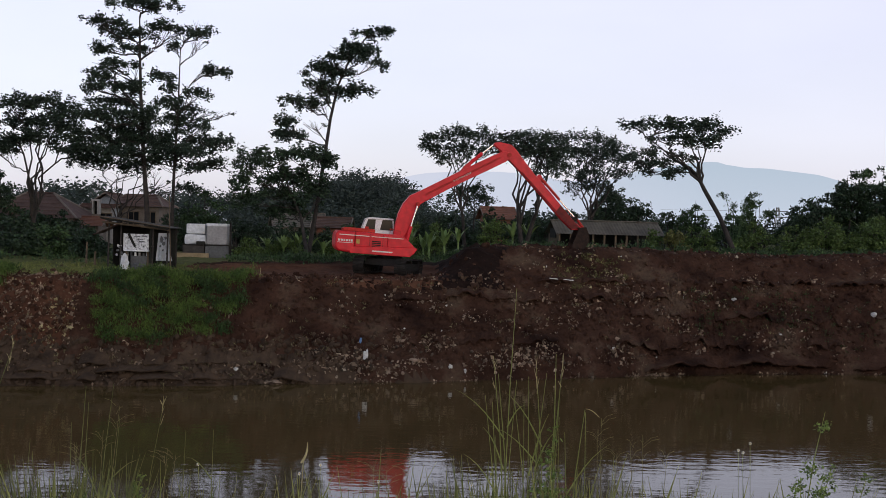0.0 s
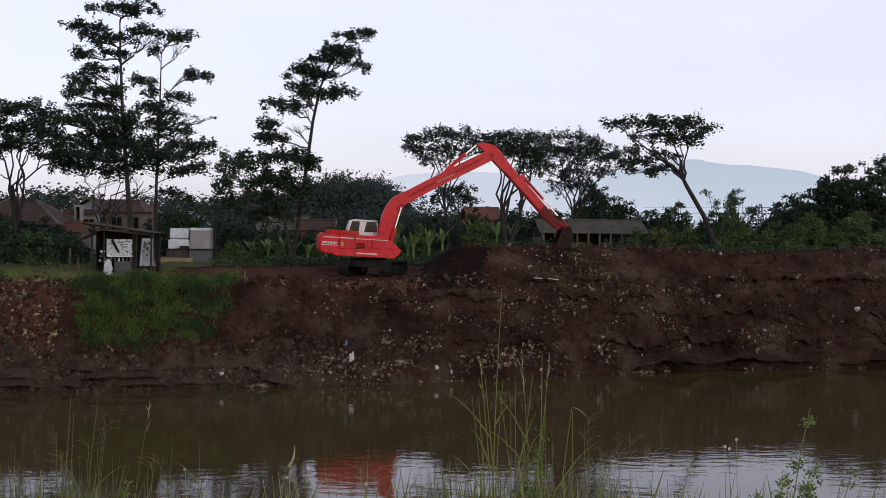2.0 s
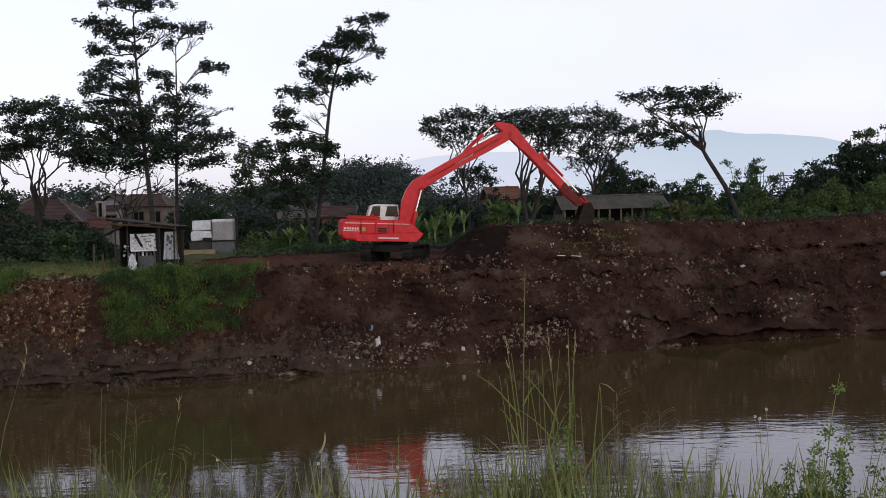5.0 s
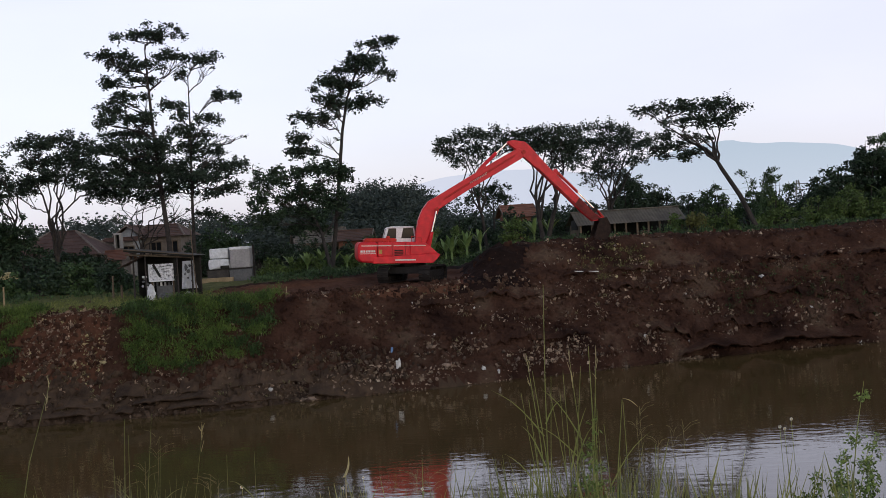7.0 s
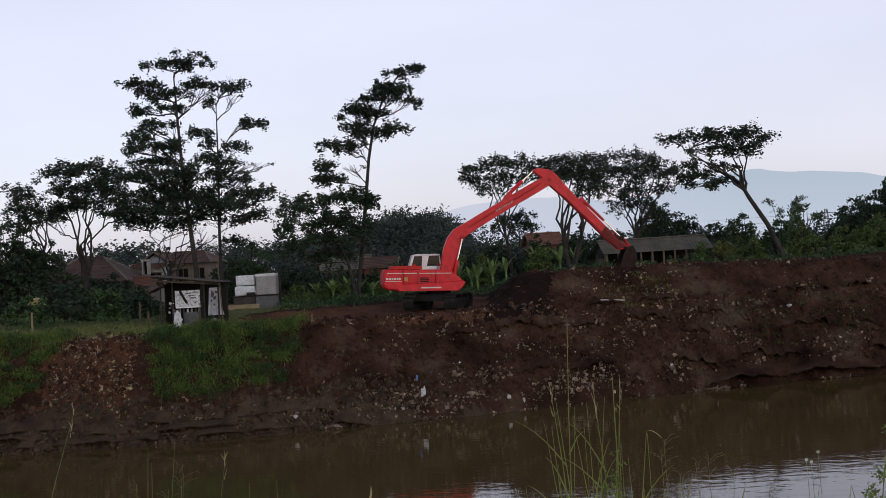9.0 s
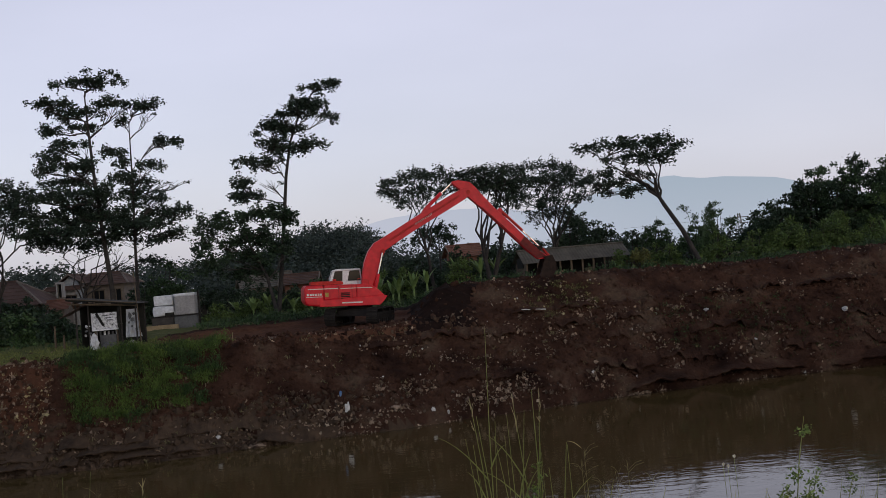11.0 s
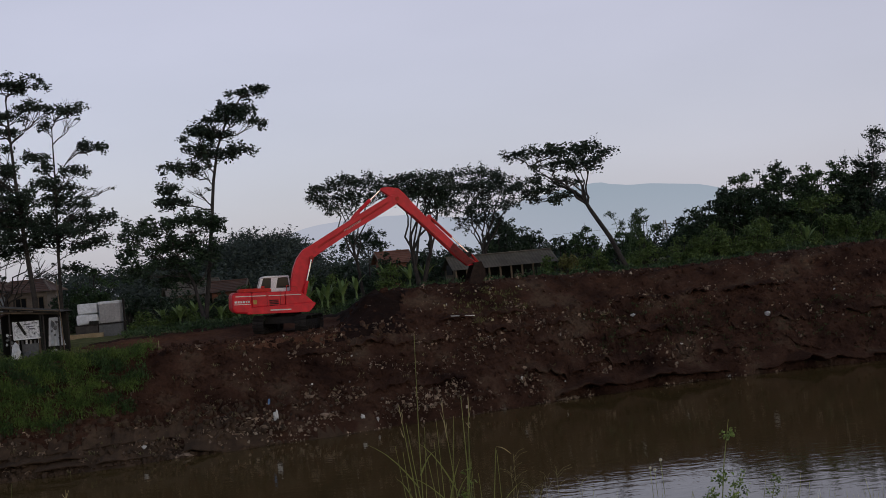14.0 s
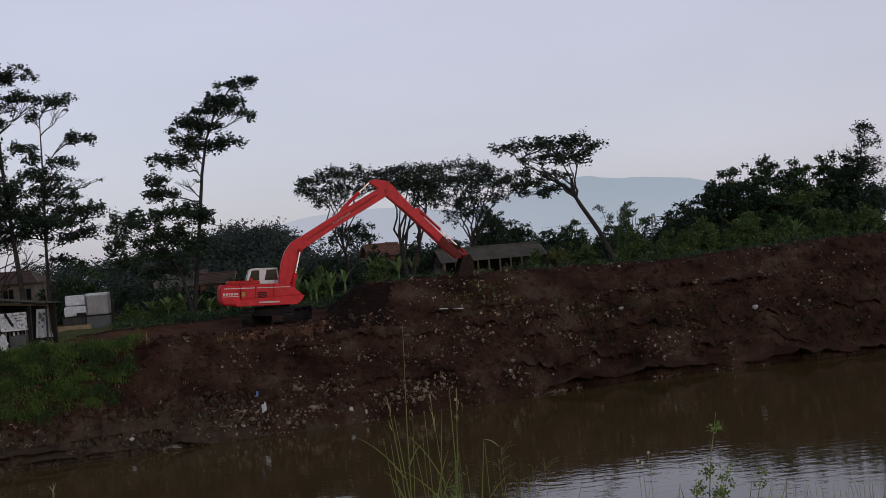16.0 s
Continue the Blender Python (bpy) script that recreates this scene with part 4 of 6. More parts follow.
    part("pipe", rod((1.7, -0.285, 4.48), (5.7, -0.285, 6.86), 0.018, seg=6), RED_WORN, boom)
    for ya in (-0.42, 0.42):
        cyl = part("boom_cylinder", rod((0.78, ya, 1.62), (1.02, ya, 2.72), 0.095, seg=12), RED, boom)
        part("piston_rod", rod((1.02, ya, 2.72), (1.30, ya, 3.90), 0.055, seg=10), CHROME, cyl)
        part("pin", rod((1.31, ya - 0.08, 3.96), (1.31, ya + 0.08, 3.96), 0.11, seg=12), RED_WORN, cyl)
    part("bracket", prism([(3.50, 5.88), (4.15, 6.26), (4.05, 6.42), (3.86, 6.38), (3.70, 6.20)], -0.14, 0.14, 0.015), RED, boom)
    sc_ = part("stick_cylinder", rod((3.90, 0, 6.28), (4.72, 0, 7.06), 0.10, seg=12), RED, boom)
    part("piston_rod", rod((4.72, 0, 7.06), (5.36, 0, 7.64), 0.05, seg=10), CHROME, sc_)
    part("hose", mesh_from("hose", *tubes([([(3.2, 0.12, 5.80), (3.9, 0.14, 6.55), (4.6, 0.14, 6.86), (5.4, 0.14, 7.15), (5.8, 0.12, 7.38)], [0.022] * 5)], 6), STEEL_DARK, smooth=True), None, boom, "black hydraulic hose")
    stick = part("stick", prism([(5.28, 7.60), (5.36, 7.70), (5.67, 7.75), (6.31, 7.65), (6.62, 7.38), (6.94, 7.00), (7.74, 6.13), (8.69, 5.24), (10.21, 3.68), (10.66, 3.40), (10.62, 3.26), (10.12, 3.22), (9.50, 3.72), (8.21, 4.98), (6.94, 6.19), (6.16, 6.86), (5.82, 7.20)], -0.22, 0.22, 0.025), RED, ex)
    part("wear_plate", prism([(9.35, 4.54), (10.21, 3.66), (10.60, 3.38), (10.10, 3.25), (9.50, 3.75), (9.08, 4.16)], -0.226, 0.226), MAROON, stick, "dark earth-smeared lower stick")
    part("pivot_pin", rod((6.20, -0.33, 7.08), (6.20, 0.33, 7.08), 0.12, seg=14), RED_WORN, stick)
    part("rib", prism([(7.0, 6.16), (10.1, 3.24), (10.1, 3.30), (7.0, 6.22)], -0.235, 0.235), MAROON, stick, "dark maroon lower edge plate")
    bc = part("bucket_cylinder", rod((8.05, 0, 6.06), (9.30, 0, 4.86), 0.08, seg=12), RED_WORN, stick)
    part("piston_rod", rod((9.30, 0, 4.86), (10.30, 0, 3.90), 0.045, seg=10), CHROME, bc)
    part("bracket", prism([(7.85, 6.0), (8.12, 5.75), (8.16, 6.10), (8.0, 6.16)], -0.12, 0.12), RED, stick)
    part("tipping_link", prism([(10.05, 3.72), (10.17, 3.62), (10.42, 3.86), (10.32, 4.02), (10.18, 3.96)], -0.18, 0.18, 0.02), RUST, stick)
    part("bucket_link", prism([(10.28, 3.98), (10.42, 3.88), (10.84, 3.40), (10.74, 3.30)], -0.15, 0.15, 0.02), RED_WORN, stick)
    # bucket: curved shell with side cheeks, lip and teeth
    bucket = part("bucket_shell", prism([(10.40, 3.36), (10.84, 3.44), (11.02, 3.05), (11.06, 2.62), (10.84, 2.22), (10.38, 2.06), (9.94, 2.14), (9.97, 2.22), (10.38, 2.15), (10.77, 2.29), (10.96, 2.64), (10.92, 3.02), (10.76, 3.28), (10.44, 3.26)], -0.5, 0.5), RUST, ex)
    for ya in (-0.52, 0.49):
        part("cheek", prism([(10.42, 3.33), (10.80, 3.38), (10.98, 3.04), (11.01, 2.64), (10.80, 2.27), (10.38, 2.11), (10.08, 2.25)], ya, ya + 0.03), RUST, bucket)
    for k in range(5):
        ya = -0.46 + 0.21 * k
        part("tooth", prism([(9.97, 2.12), (9.97, 2.22), (9.72, 2.18)], ya, ya + 0.09), STEEL_DARK, bucket)
    return ex


excavator((-2.97, 64, land(-2.97, 64) - 0.03), 9)


# ---------- kiosk, tanks, sheds and houses ----------
def corrugated(x0, x1, y0, y1, z0, z1, mat_step=0.16, amp=0.018, thick=0.012):
    """A ribbed sheet that runs from y0 (height z0) to y1 (height z1)."""
    bm = bmesh.new()
    k = max(2, int((x1 - x0) / mat_step) * 2)
    rows_ = []
    for off in (0, -thick):
        for (y, z) in ((y0, z0), (y1, z1)):
            rows_.append([bm.verts.new((x0 + (x1 - x0) * i / k, y, z + off + (amp if i % 2 else -amp))) for i in range(k + 1)])
    for i in range(k):
        bm.faces.new((rows_[0][i], rows_[0][i + 1], rows_[1][i + 1], rows_[1][i]))
        bm.faces.new((rows_[2][i], rows_[3][i], rows_[3][i + 1], rows_[2][i + 1]))
        bm.faces.new((rows_[0][i], rows_[2][i], rows_[2][i + 1], rows_[0][i + 1]))
        bm.faces.new((rows_[1][i], rows_[1][i + 1], rows_[3][i + 1], rows_[3][i]))
    return bm


def kiosk():
    x, y = -16.1, 62.0
    z = land(x, y)
    t = thing("kiosk", (x, y, z), "small roadside stall with dark sagging tin roof and white banners", "stall")
    # roof higher on one end, sagging, with a lower lean-to sheet
    r_ = corrugated(-1.75, 2.0, -1.4, 1.3, 2.52, 2.50)
    bmesh.ops.rotate(r_, verts=r_.verts, cent=(0, 0, 2.6), matrix=Matrix.Rotation(radians(8), 3, "Y"))
    part("roof_sheet", r_, TIN_DARK, t)
    r_ = corrugated(-2.3, -0.9, -1.35, 0.9, 2.34, 2.45)
    bmesh.ops.rotate(r_, verts=r_.verts, cent=(-0.9, 0, 2.5), matrix=Matrix.Rotation(radians(-24), 3, "Y"))
    part("lean_to_sheet", r_, TILE, t, "rusty brown sheet")
    for px_, py_, top in ((-1.35, -1.0, 2.52), (-0.72, -1.0, 2.45), (0.95, -1.0, 2.25), (1.72, -1.0, 2.12), (-1.35, 1.0, 2.8), (1.72, 1.0, 2.38)):
        part("post", rod((px_, py_, -0.1), (px_ + 0.03, py_, top), 0.05, 0.04, 8), BARK, t)
    # near-black panels: the stall's inner shade is given as their colour
    part("back_wall", box(-1.3, 1.7, 0.96, 1.0, 0.1, 2.3), DARK, t, "back panel coloured dark for the shade inside the stall")
    part("side_wall", box(-1.34, -1.30, -0.2, 1.0, 0.1, 2.3), DARK, t, "side boards coloured dark for the shade inside the stall")
    # added dark strip in place of the shade below the roof edge
    part("eave_shade", prism([(-1.7, 2.64), (-1.1, 2.50), (-0.6, 2.52), (0.1, 2.40), (0.7, 2.36), (1.2, 2.22), (1.85, 2.12), (1.85, 2.24), (-1.7, 2.72)], -1.36, -1.33), DARK, t, "dark drooping strip standing in for the shaded roof underside")
    part("pole", rod((1.95, -1.1, -0.1), (1.80, -1.1, 3.9), 0.035, 0.022, 8), WOOD, t, "tall thin weathered pole")
    part("roof_edge", prism([(-1.78, 2.735), (1.92, 2.235), (1.92, 2.27), (-1.78, 2.77)], -1.42, -1.365), WOOD, t, "pale worn roof edge")
    part("beam", rod((-1.7, -1.05, 2.47), (1.85, -1.05, 2.12), 0.05, seg=6), WOOD, t)
    ban = part("banner", box(-0.52, 0.74, -0.93, -0.90, 1.04, 1.88), PRINT, t, "torn white printed banner with dark blotches")
    for bx_, bz_, bw_, bh_ in ((-0.02, 1.70, 0.30, 0.05), (0.10, 1.58, 0.36, 0.04), (0.22, 1.46, 0.30, 0.05), (0.40, 1.74, 0.26, 0.04)):
        part("print_bar", box(bx_, bx_ + bw_, -0.940, -0.932, bz_, bz_ + bh_), CRATE, ban)
    part("banner_edge", box(-0.58, -0.50, -0.95, -0.93, 1.00, 1.90), SHEET, ban, "white rolled banner edge")
    part("dark_prop", prism([(-0.36, 1.84), (-0.24, 1.90), (0.10, 1.24), (0.00, 1.18)], -1.02, -0.98), DARK, t, "dark leaning stick")
    part("upper_board", box(0.82, 0.90, -1.06, -1.0, 0.1, 2.2), DARK, t, "dark upright board")
    part("shelf", box(-0.62, 0.80, -0.60, -0.10, 1.20, 1.24), WOOD, t)
    for k in range(9):
        cx, cz, rr = random.uniform(-0.92, -0.56), random.uniform(0.62, 1.30), random.uniform(0.035, 0.075)
        blob = [(cx + rr * random.uniform(0.6, 1.3) * math.cos(q * 1.05), cz + rr * random.uniform(0.6, 1.2) * math.sin(q * 1.05)) for q in range(6)]
        part("hanging_packet", prism(blob, -1.00 - 0.012 * k, -0.96 - 0.012 * k), (SHEET_PALE, SHEET_GREY, CRATE)[k % 3], t, "small pale packet")
    for k in range(6):
        a_ = -0.45 + 0.21 * k
        hh = random.uniform(0.12, 0.30)
        part("jar", rod((a_, -0.6, 0.72), (a_, -0.6, 0.72 + hh), 0.06, 0.05, 9), (SHEET_GREY, CRATE, WHITE)[k % 3], t)
    part("counter", box(-0.55, 0.74, -0.98, -0.42, 0.96, 1.03, 0.01), WHITE, t, "white counter board")
    part("counter_leg", box(-0.5, -0.42, -0.8, -0.7, 0, 0.96), WOOD, t)
    part("counter_leg", box(0.62, 0.70, -0.8, -0.7, 0, 0.96), WOOD, t)
    part("under_counter_box", box(-0.25, 0.60, -0.75, -0.40, 0.0, 0.72, 0.02), CRATE, t, "dark crate under the counter")
    # a hanging sheet, narrow at the top and flared
    bm_ = bmesh.new()
    g_ = []
    for j in range(7):
        f_ = j / 6
        g_.append([bm_.verts.new((1.12 + 0.12 * (1 - f_) + (0.58 + 0.28 * f_ * f_) * i / 8, -0.92 + 0.05 * math.sin(i * 1.9) * f_, 1.95 - 1.45 * f_)) for i in range(9)])
    for j in range(6):
        for i in range(8):
            bm_.faces.new((g_[j][i], g_[j][i + 1], g_[j + 1][i + 1], g_[j + 1][i]))
    bmesh.ops.solidify(bm_, geom=bm_.faces[:], thickness=0.02)
    part("hanging_sheet", bm_, SHEET, t, "white hanging sheet")
    for k, (cx, cz, rr) in enumerate(((1.42, 1.62, 0.16), (1.55, 1.42, 0.10), (1.36, 1.28, 0.07), (1.62, 1.70, 0.08), (1.50, 1.06, 0.06), (1.70, 0.90, 0.07))):
        blob = [(cx + rr * random.uniform(0.5, 1.3) * math.cos(q * 0.9), cz + rr * random.uniform(0.6, 1.4) * math.sin(q * 0.9)) for q in range(7)]
        part("print_patch", prism(blob, -0.992 - 0.004 * k, -0.978 - 0.004 * k), CRATE, t, "dark printed blotch")
    return z, x, y


kz, kx, ky = kiosk()


def sack(at, w, h, mat, label):
    """A slumped bag: a lumpy tapered body."""
    bm_ = bmesh.new()
    bmesh.ops.create_icosphere(bm_, subdivisions=3, radius=1)
    for v in bm_.verts:
        v.co.z = max(v.co.z, -0.8)
        k = 0.9 + 0.7 * noise.noise(v.co * 2.6 + Vector(at))
        v.co = Vector((v.co.x * w * 0.5 * k * (1 - 0.25 * v.co.z), v.co.y * w * 0.42 * k, (v.co.z + 0.8) * h / 1.8))
    me_ = bpy.data.meshes.new("sack")
    bm_.to_mesh(me_); bm_.free()
    me_.materials.append(mat)
    o = new("sack", me_)
    o.matrix_world = pose(*at, 0, 0, 20)
    return tagged(o, label, "sack")


sack((kx - 0.42, ky - 1.25, land(kx - 0.42, ky - 1.25) - 0.02), 0.42, 0.92, SHEET, "white sack leaning before the stall counter")
sack((kx + 1.5, ky - 1.2, land(kx + 1.5, ky - 1.2) - 0.02), 0.65, 0.5, SHEET_GREY, "pale grey sack on the ground by the stall")
sack((kx + 0.3, ky - 1.3, land(kx + 0.3, ky - 1.3) - 0.02), 0.7, 0.45, CRATE, "dark blue-grey sack on the ground by the stall")


def tank_stack():
    x, y = -14.55, 72.0
    z = land(x, y)
    t = thing("storage_stand", (x, y, z - 0.03), "dark walled stand loaded with two white tanks", "stand")
    part("lower_panel", box(-1.35, -0.03, -0.55, 0.55, 0.0, 0.76, 0.02), TIN_DARK, t)
    part("lower_panel", box(0.03, 1.40, -0.60, 0.55, 0.0, 0.74, 0.02), CRATE, t, "mid grey panel")
    part("shelf", box(-1.40, 1.45, -0.6, 0.6, 0.77, 0.82), STEEL_DARK, t)
    part("post", box(1.42, 1.52, -0.1, 0.1, 0.0, 2.2), STEEL_DARK, t)
    part("white_box", box(-1.16, -0.02, -0.50, 0.5, 1.46, 2.08, 0.07, 3), SHEET, t, "white plastic bale")
    bm_ = box(-1.24, 0.04, -0.56, 0.5, 0.80, 1.43, 0.10, 3)
    bmesh.ops.subdivide_edges(bm_, edges=bm_.edges[:], cuts=2, use_grid_fill=True)
    for v in bm_.verts:
        v.co += Vector((0.06, 0.05, 0.07)) * noise.noise(v.co * 3.1)
    part("crumpled_bale", bm_, SHEET, t, "crumpled white plastic bale")
    # thin near-black box imitates the shaded hollow at the bale's foot
    part("gap_shade", box(-0.50, 0.05, -0.625, -0.59, 0.825, 1.02), DARK, t, "dark slab standing in for shade in the gap under the torn bale")
    tk = part("tank", box(0.08, 1.32, -0.5, 0.5, 0.83, 2.06, 0.05, 3), SHEET_GREY, t, "grey plastic tank in a cage")
    part("lid", box(0.06, 1.34, -0.53, 0.52, 1.95, 2.12, 0.03), SHEET, tk, "white lid")
    for k in range(5):
        a_ = 0.14 + 0.27 * k
        part("cage_bar", box(a_, a_ + 0.025, -0.53, -0.505, 0.83, 1.95), SHEET_GREY, tk)
    part("plank", box(-1.7, 0.3, -0.95, -0.70, 0.02, 0.30, 0.01), WOOD_PALE, t, "pale sawn timber beam")
    part("plank", box(-2.1, -0.6, -1.15, -0.96, 0.0, 0.16, 0.01), WOOD_PALE, t, "pale sawn timber beam")


tank_stack()


def gable_house(name, at, length, depth_, wall_h, rise, wall_mat, roof_mat, label, rz=0.0, windows=3, hip=0.0, lower=0.0):
    """A house with a tiled pitched roof along x, with eaves, ridge, door and framed windows in the front."""
    h = thing(name, at, label, "house", rz=rz)
    L, Dp = length / 2, depth_ / 2
    part("wall", box(-L, L, -Dp, Dp, -0.3, wall_h), wall_mat, h)
    bm_ = bmesh.new()
    ov, courses = 0.5, 7
    line = []
    for sgn in (-1, 1):
        side = []
        for j in range(courses):
            for f_, lift in ((j / courses, 0.05), ((j + 1) / courses, 0.0)):
                side.append((sgn * (Dp + ov) * (1 - f_), wall_h - 0.15 + (rise + 0.15) * f_ + lift, hip * f_))
        line += side if sgn < 0 else side[::-1]
    prev = None
    for y_, z_, ins in line:
        cur = (bm_.verts.new((-L - ov + ins, y_, z_)), bm_.verts.new((L + ov - ins, y_, z_)))
        if prev:
            bm_.faces.new((prev[0], prev[1], cur[1], cur[0]))
        prev = cur
    hips = []
    if hip:
        for sgn in (-1, 1):
            vs = [bm_.verts.new(v) for v in ((sgn * (L + ov), -Dp - ov, wall_h - 0.1), (sgn * (L + ov), Dp + ov, wall_h - 0.1), (sgn * (L + ov - hip), 0, wall_h + rise))]
            bm_.faces.new(vs)
            for k in (-1, 1):
                hips.append(((sgn * (L + ov), k * (Dp + ov), wall_h - 0.1), (sgn * (L + ov - hip), 0, wall_h + rise + 0.03)))
    bmesh.ops.recalc_face_normals(bm_, faces=bm_.faces[:])
    roof = part("roof", bm_, roof_mat, h)
    for a_, b_ in hips:
        part("hip_cap", rod(a_, b_, 0.09, seg=6), PLASTER, roof, "pale mortared hip cap")
    part("ridge", box(-L - ov + hip, L + ov - hip, -0.12, 0.12, wall_h + rise - 0.02, wall_h + rise + 0.10, 0.03), roof_mat, roof)
    if not hip:
        for sgn in (-1, 1):
            a_ = sgn * L
            g_ = part("gable", prism([(-Dp, wall_h), (Dp, wall_h), (0, wall_h + rise - 0.12)], min(a_, a_ - sgn * 0.15), max(a_, a_ - sgn * 0.15)), wall_mat, h)
            g_.matrix_local = Matrix(((0, 1, 0, 0), (1, 0, 0, 0), (0, 0, 1, 0), (0, 0, 0, 1)))
            for k in (-1, 1):
                part("barge_board", rod((a_ + sgn * ov, k * (Dp + ov), wall_h - 0.1), (a_ + sgn * ov, 0, wall_h + rise + 0.04), 0.06, seg=4), PLASTER, roof, "pale edge board")
    for k in range(windows):
        wx = -L + length * (k + 0.5) / windows
        w = part("window", box(wx - 0.5, wx + 0.5, -Dp - 0.05, -Dp - 0.003, wall_h - 1.75, wall_h - 0.5), WOOD, h)
        for q in (-1, 1):
            part("pane", box(wx + q * 0.23 - 0.19, wx + q * 0.23 + 0.19, -Dp - 0.065, -Dp - 0.052, wall_h - 1.66, wall_h - 0.6), GLASS, w)
    return h


gable_house("house", (-33.45, 97, 4.4), 7.3, 6.0, 2.72, 1.91, PLASTER, TILE, "low village house with brown tiled hip roof and pale hip caps", hip=3.05, windows=4)
gable_house("house", (-27.4, 106, 4.0), 4.4, 5, 4.3, 0.95, PLASTER, TILE, "two-storey village house with brown tile roof", hip=1.3)
gable_house("house", (-29.4, 104, 4.0), 4.2, 1.5, 4.55, 0.72, PLASTER_BLUE, TILE, "narrow blue-grey gabled house wing with pale edge boards", rz=90, windows=1)
gable_house("house", (-29.9, 102, 4.0), 2.3, 2.0, 4.05, 0.22, PLASTER_PALE, TILE, "pale upper porch of the village house with dark windows", windows=3)
gable_house("house", (-28.3, 95, 4.4), 1.2, 2.4, 2.15, 0.62, PLASTER, TILE_PALE, "small lean-to annex with orange-brown tiled roof", windows=1)
gable_house("house", (-11.96, 96, 4.4), 3.4, 5, 2.5, 1.0, PLASTER, TIN, "small plastered house with weathered grey roof", rz=12, windows=2)
gable_house("house", (-8.96, 95, 4.4), 2.2, 4, 2.5, 0.7, BRICK, TILE, "low brick outhouse with dark red roof", rz=0, windows=2)
gable_house("house", (5.57, 122, 3.9), 2.7, 4, 4.2, 1.15, BRICK, TILE_PALE, "distant house with orange tile roof", rz=10, windows=2)
tower = thing("roof_tower", (-29.39, 99, 4.4), "small pale masonry turret with a dark plate for the unlit opening among the roofs", "tower")
part("shaft", box(-0.28, 0.28, -0.28, 0.28, 0, 3.0), PLASTER, tower)
for a_, b_ in ((-0.30, -0.20), (0.14, 0.30)):
    part("pier", box(a_, b_, -0.30, 0.30, 3.003, 4.12), PLASTER_PALE, tower)
part("lintel", box(-0.34, 0.34, -0.34, 0.34, 4.123, 4.28), PLASTER_PALE, tower)
# near-black plate paints the unlit inside between the piers
part("back", box(-0.198, 0.138, 0.20, 0.28, 3.003, 4.12), DARK, tower, "dark plate for the unlit opening")



def long_shed():
    x0 = 7.99
    x1 = 15.25
    y = 84
    z = 4.85
    L = x1 - x0
    t = thing("open_shed", (x0, y, z), "long low open shed with weathered grey tin roof", "shed", rz=6)
    part("roof_front", corrugated(-0.3, L + 0.3, -2.1, 0.0, 2.02, 2.95, 0.22, 0.014), TIN, t)
    part("roof_back", corrugated(-0.3, L + 0.3, 0.0, 2.1, 2.95, 2.05, 0.22, 0.014), TIN, t)
    part("ridge_cap", box(-0.35, L + 0.35, -0.16, 0.16, 2.93, 3.02, 0.03), TIN, t)
    k = 9
    for i in range(k + 1):
        for yy in (-1.8, 1.8):
            part("post", box(L * i / k - 0.06, L * i / k + 0.06, yy - 0.06, yy + 0.06, -0.4, 2.05), WOOD, t)
    part("rail", box(-0.1, L + 0.1, -1.87, -1.81, 0.35, 0.5), WOOD, t)
    part("end_wall", prism([(-0.05, -0.4), (0.05, -0.4), (0.05, 2.0), (-0.05, 2.0)], -1.7, 1.7), WOOD, t)
    for k in range(7):
        a_ = random.uniform(0.3, L - 1.0)
        part("board", box(a_, a_ + random.uniform(0.3, 0.8), -1.80 + 0.02 * k, -1.785 + 0.02 * k, -0.4, random.uniform(0.7, 1.5)), WOOD_PALE if k % 2 else WOOD, t)
    # dark boards carry the shade of the gable and the shed's inside as colour
    part("gable_shade", prism([(-0.12, 1.7), (-0.06, 1.7), (-0.06, 2.4), (-0.12, 2.4)], -1.0, 1.0), DARK, t, "dark board standing in for shade in the gable opening")
    part("back_panel", box(0, L, 1.70, 1.76, -0.4, 2.0), DARK, t, "back boards coloured dark for the shade under the roof")


long_shed()


def post(x, y, h, r, mat, label):
    o = part("stake", rod((0, 0, -0.2), (0.03, 0, h), r, r * 0.8, 7), mat, None)
    o.matrix_world = pose(x, y, land(x, y))
    return tagged(o, label, "stake")


post(-9.35, 60.0, 0.42, 0.03, WOOD_PALE, "short pale wooden stake in the bank top")
post(-18.6, 62.5, 0.8, 0.07, WOOD, "weathered grey fence stake by the stall")
post(-19.2, 63.0, 1.3, 0.06, WOOD, "weathered grey fence stake by the stall")


sack((-26.82, 68, 6.07 - 0.3), 0.9, 0.6, STRAW, "yellowish tarpaulin bundle on the hedge")
post(-24.79, 62, 1.1, 0.06, WOOD_PALE, "pale post at the hedge")


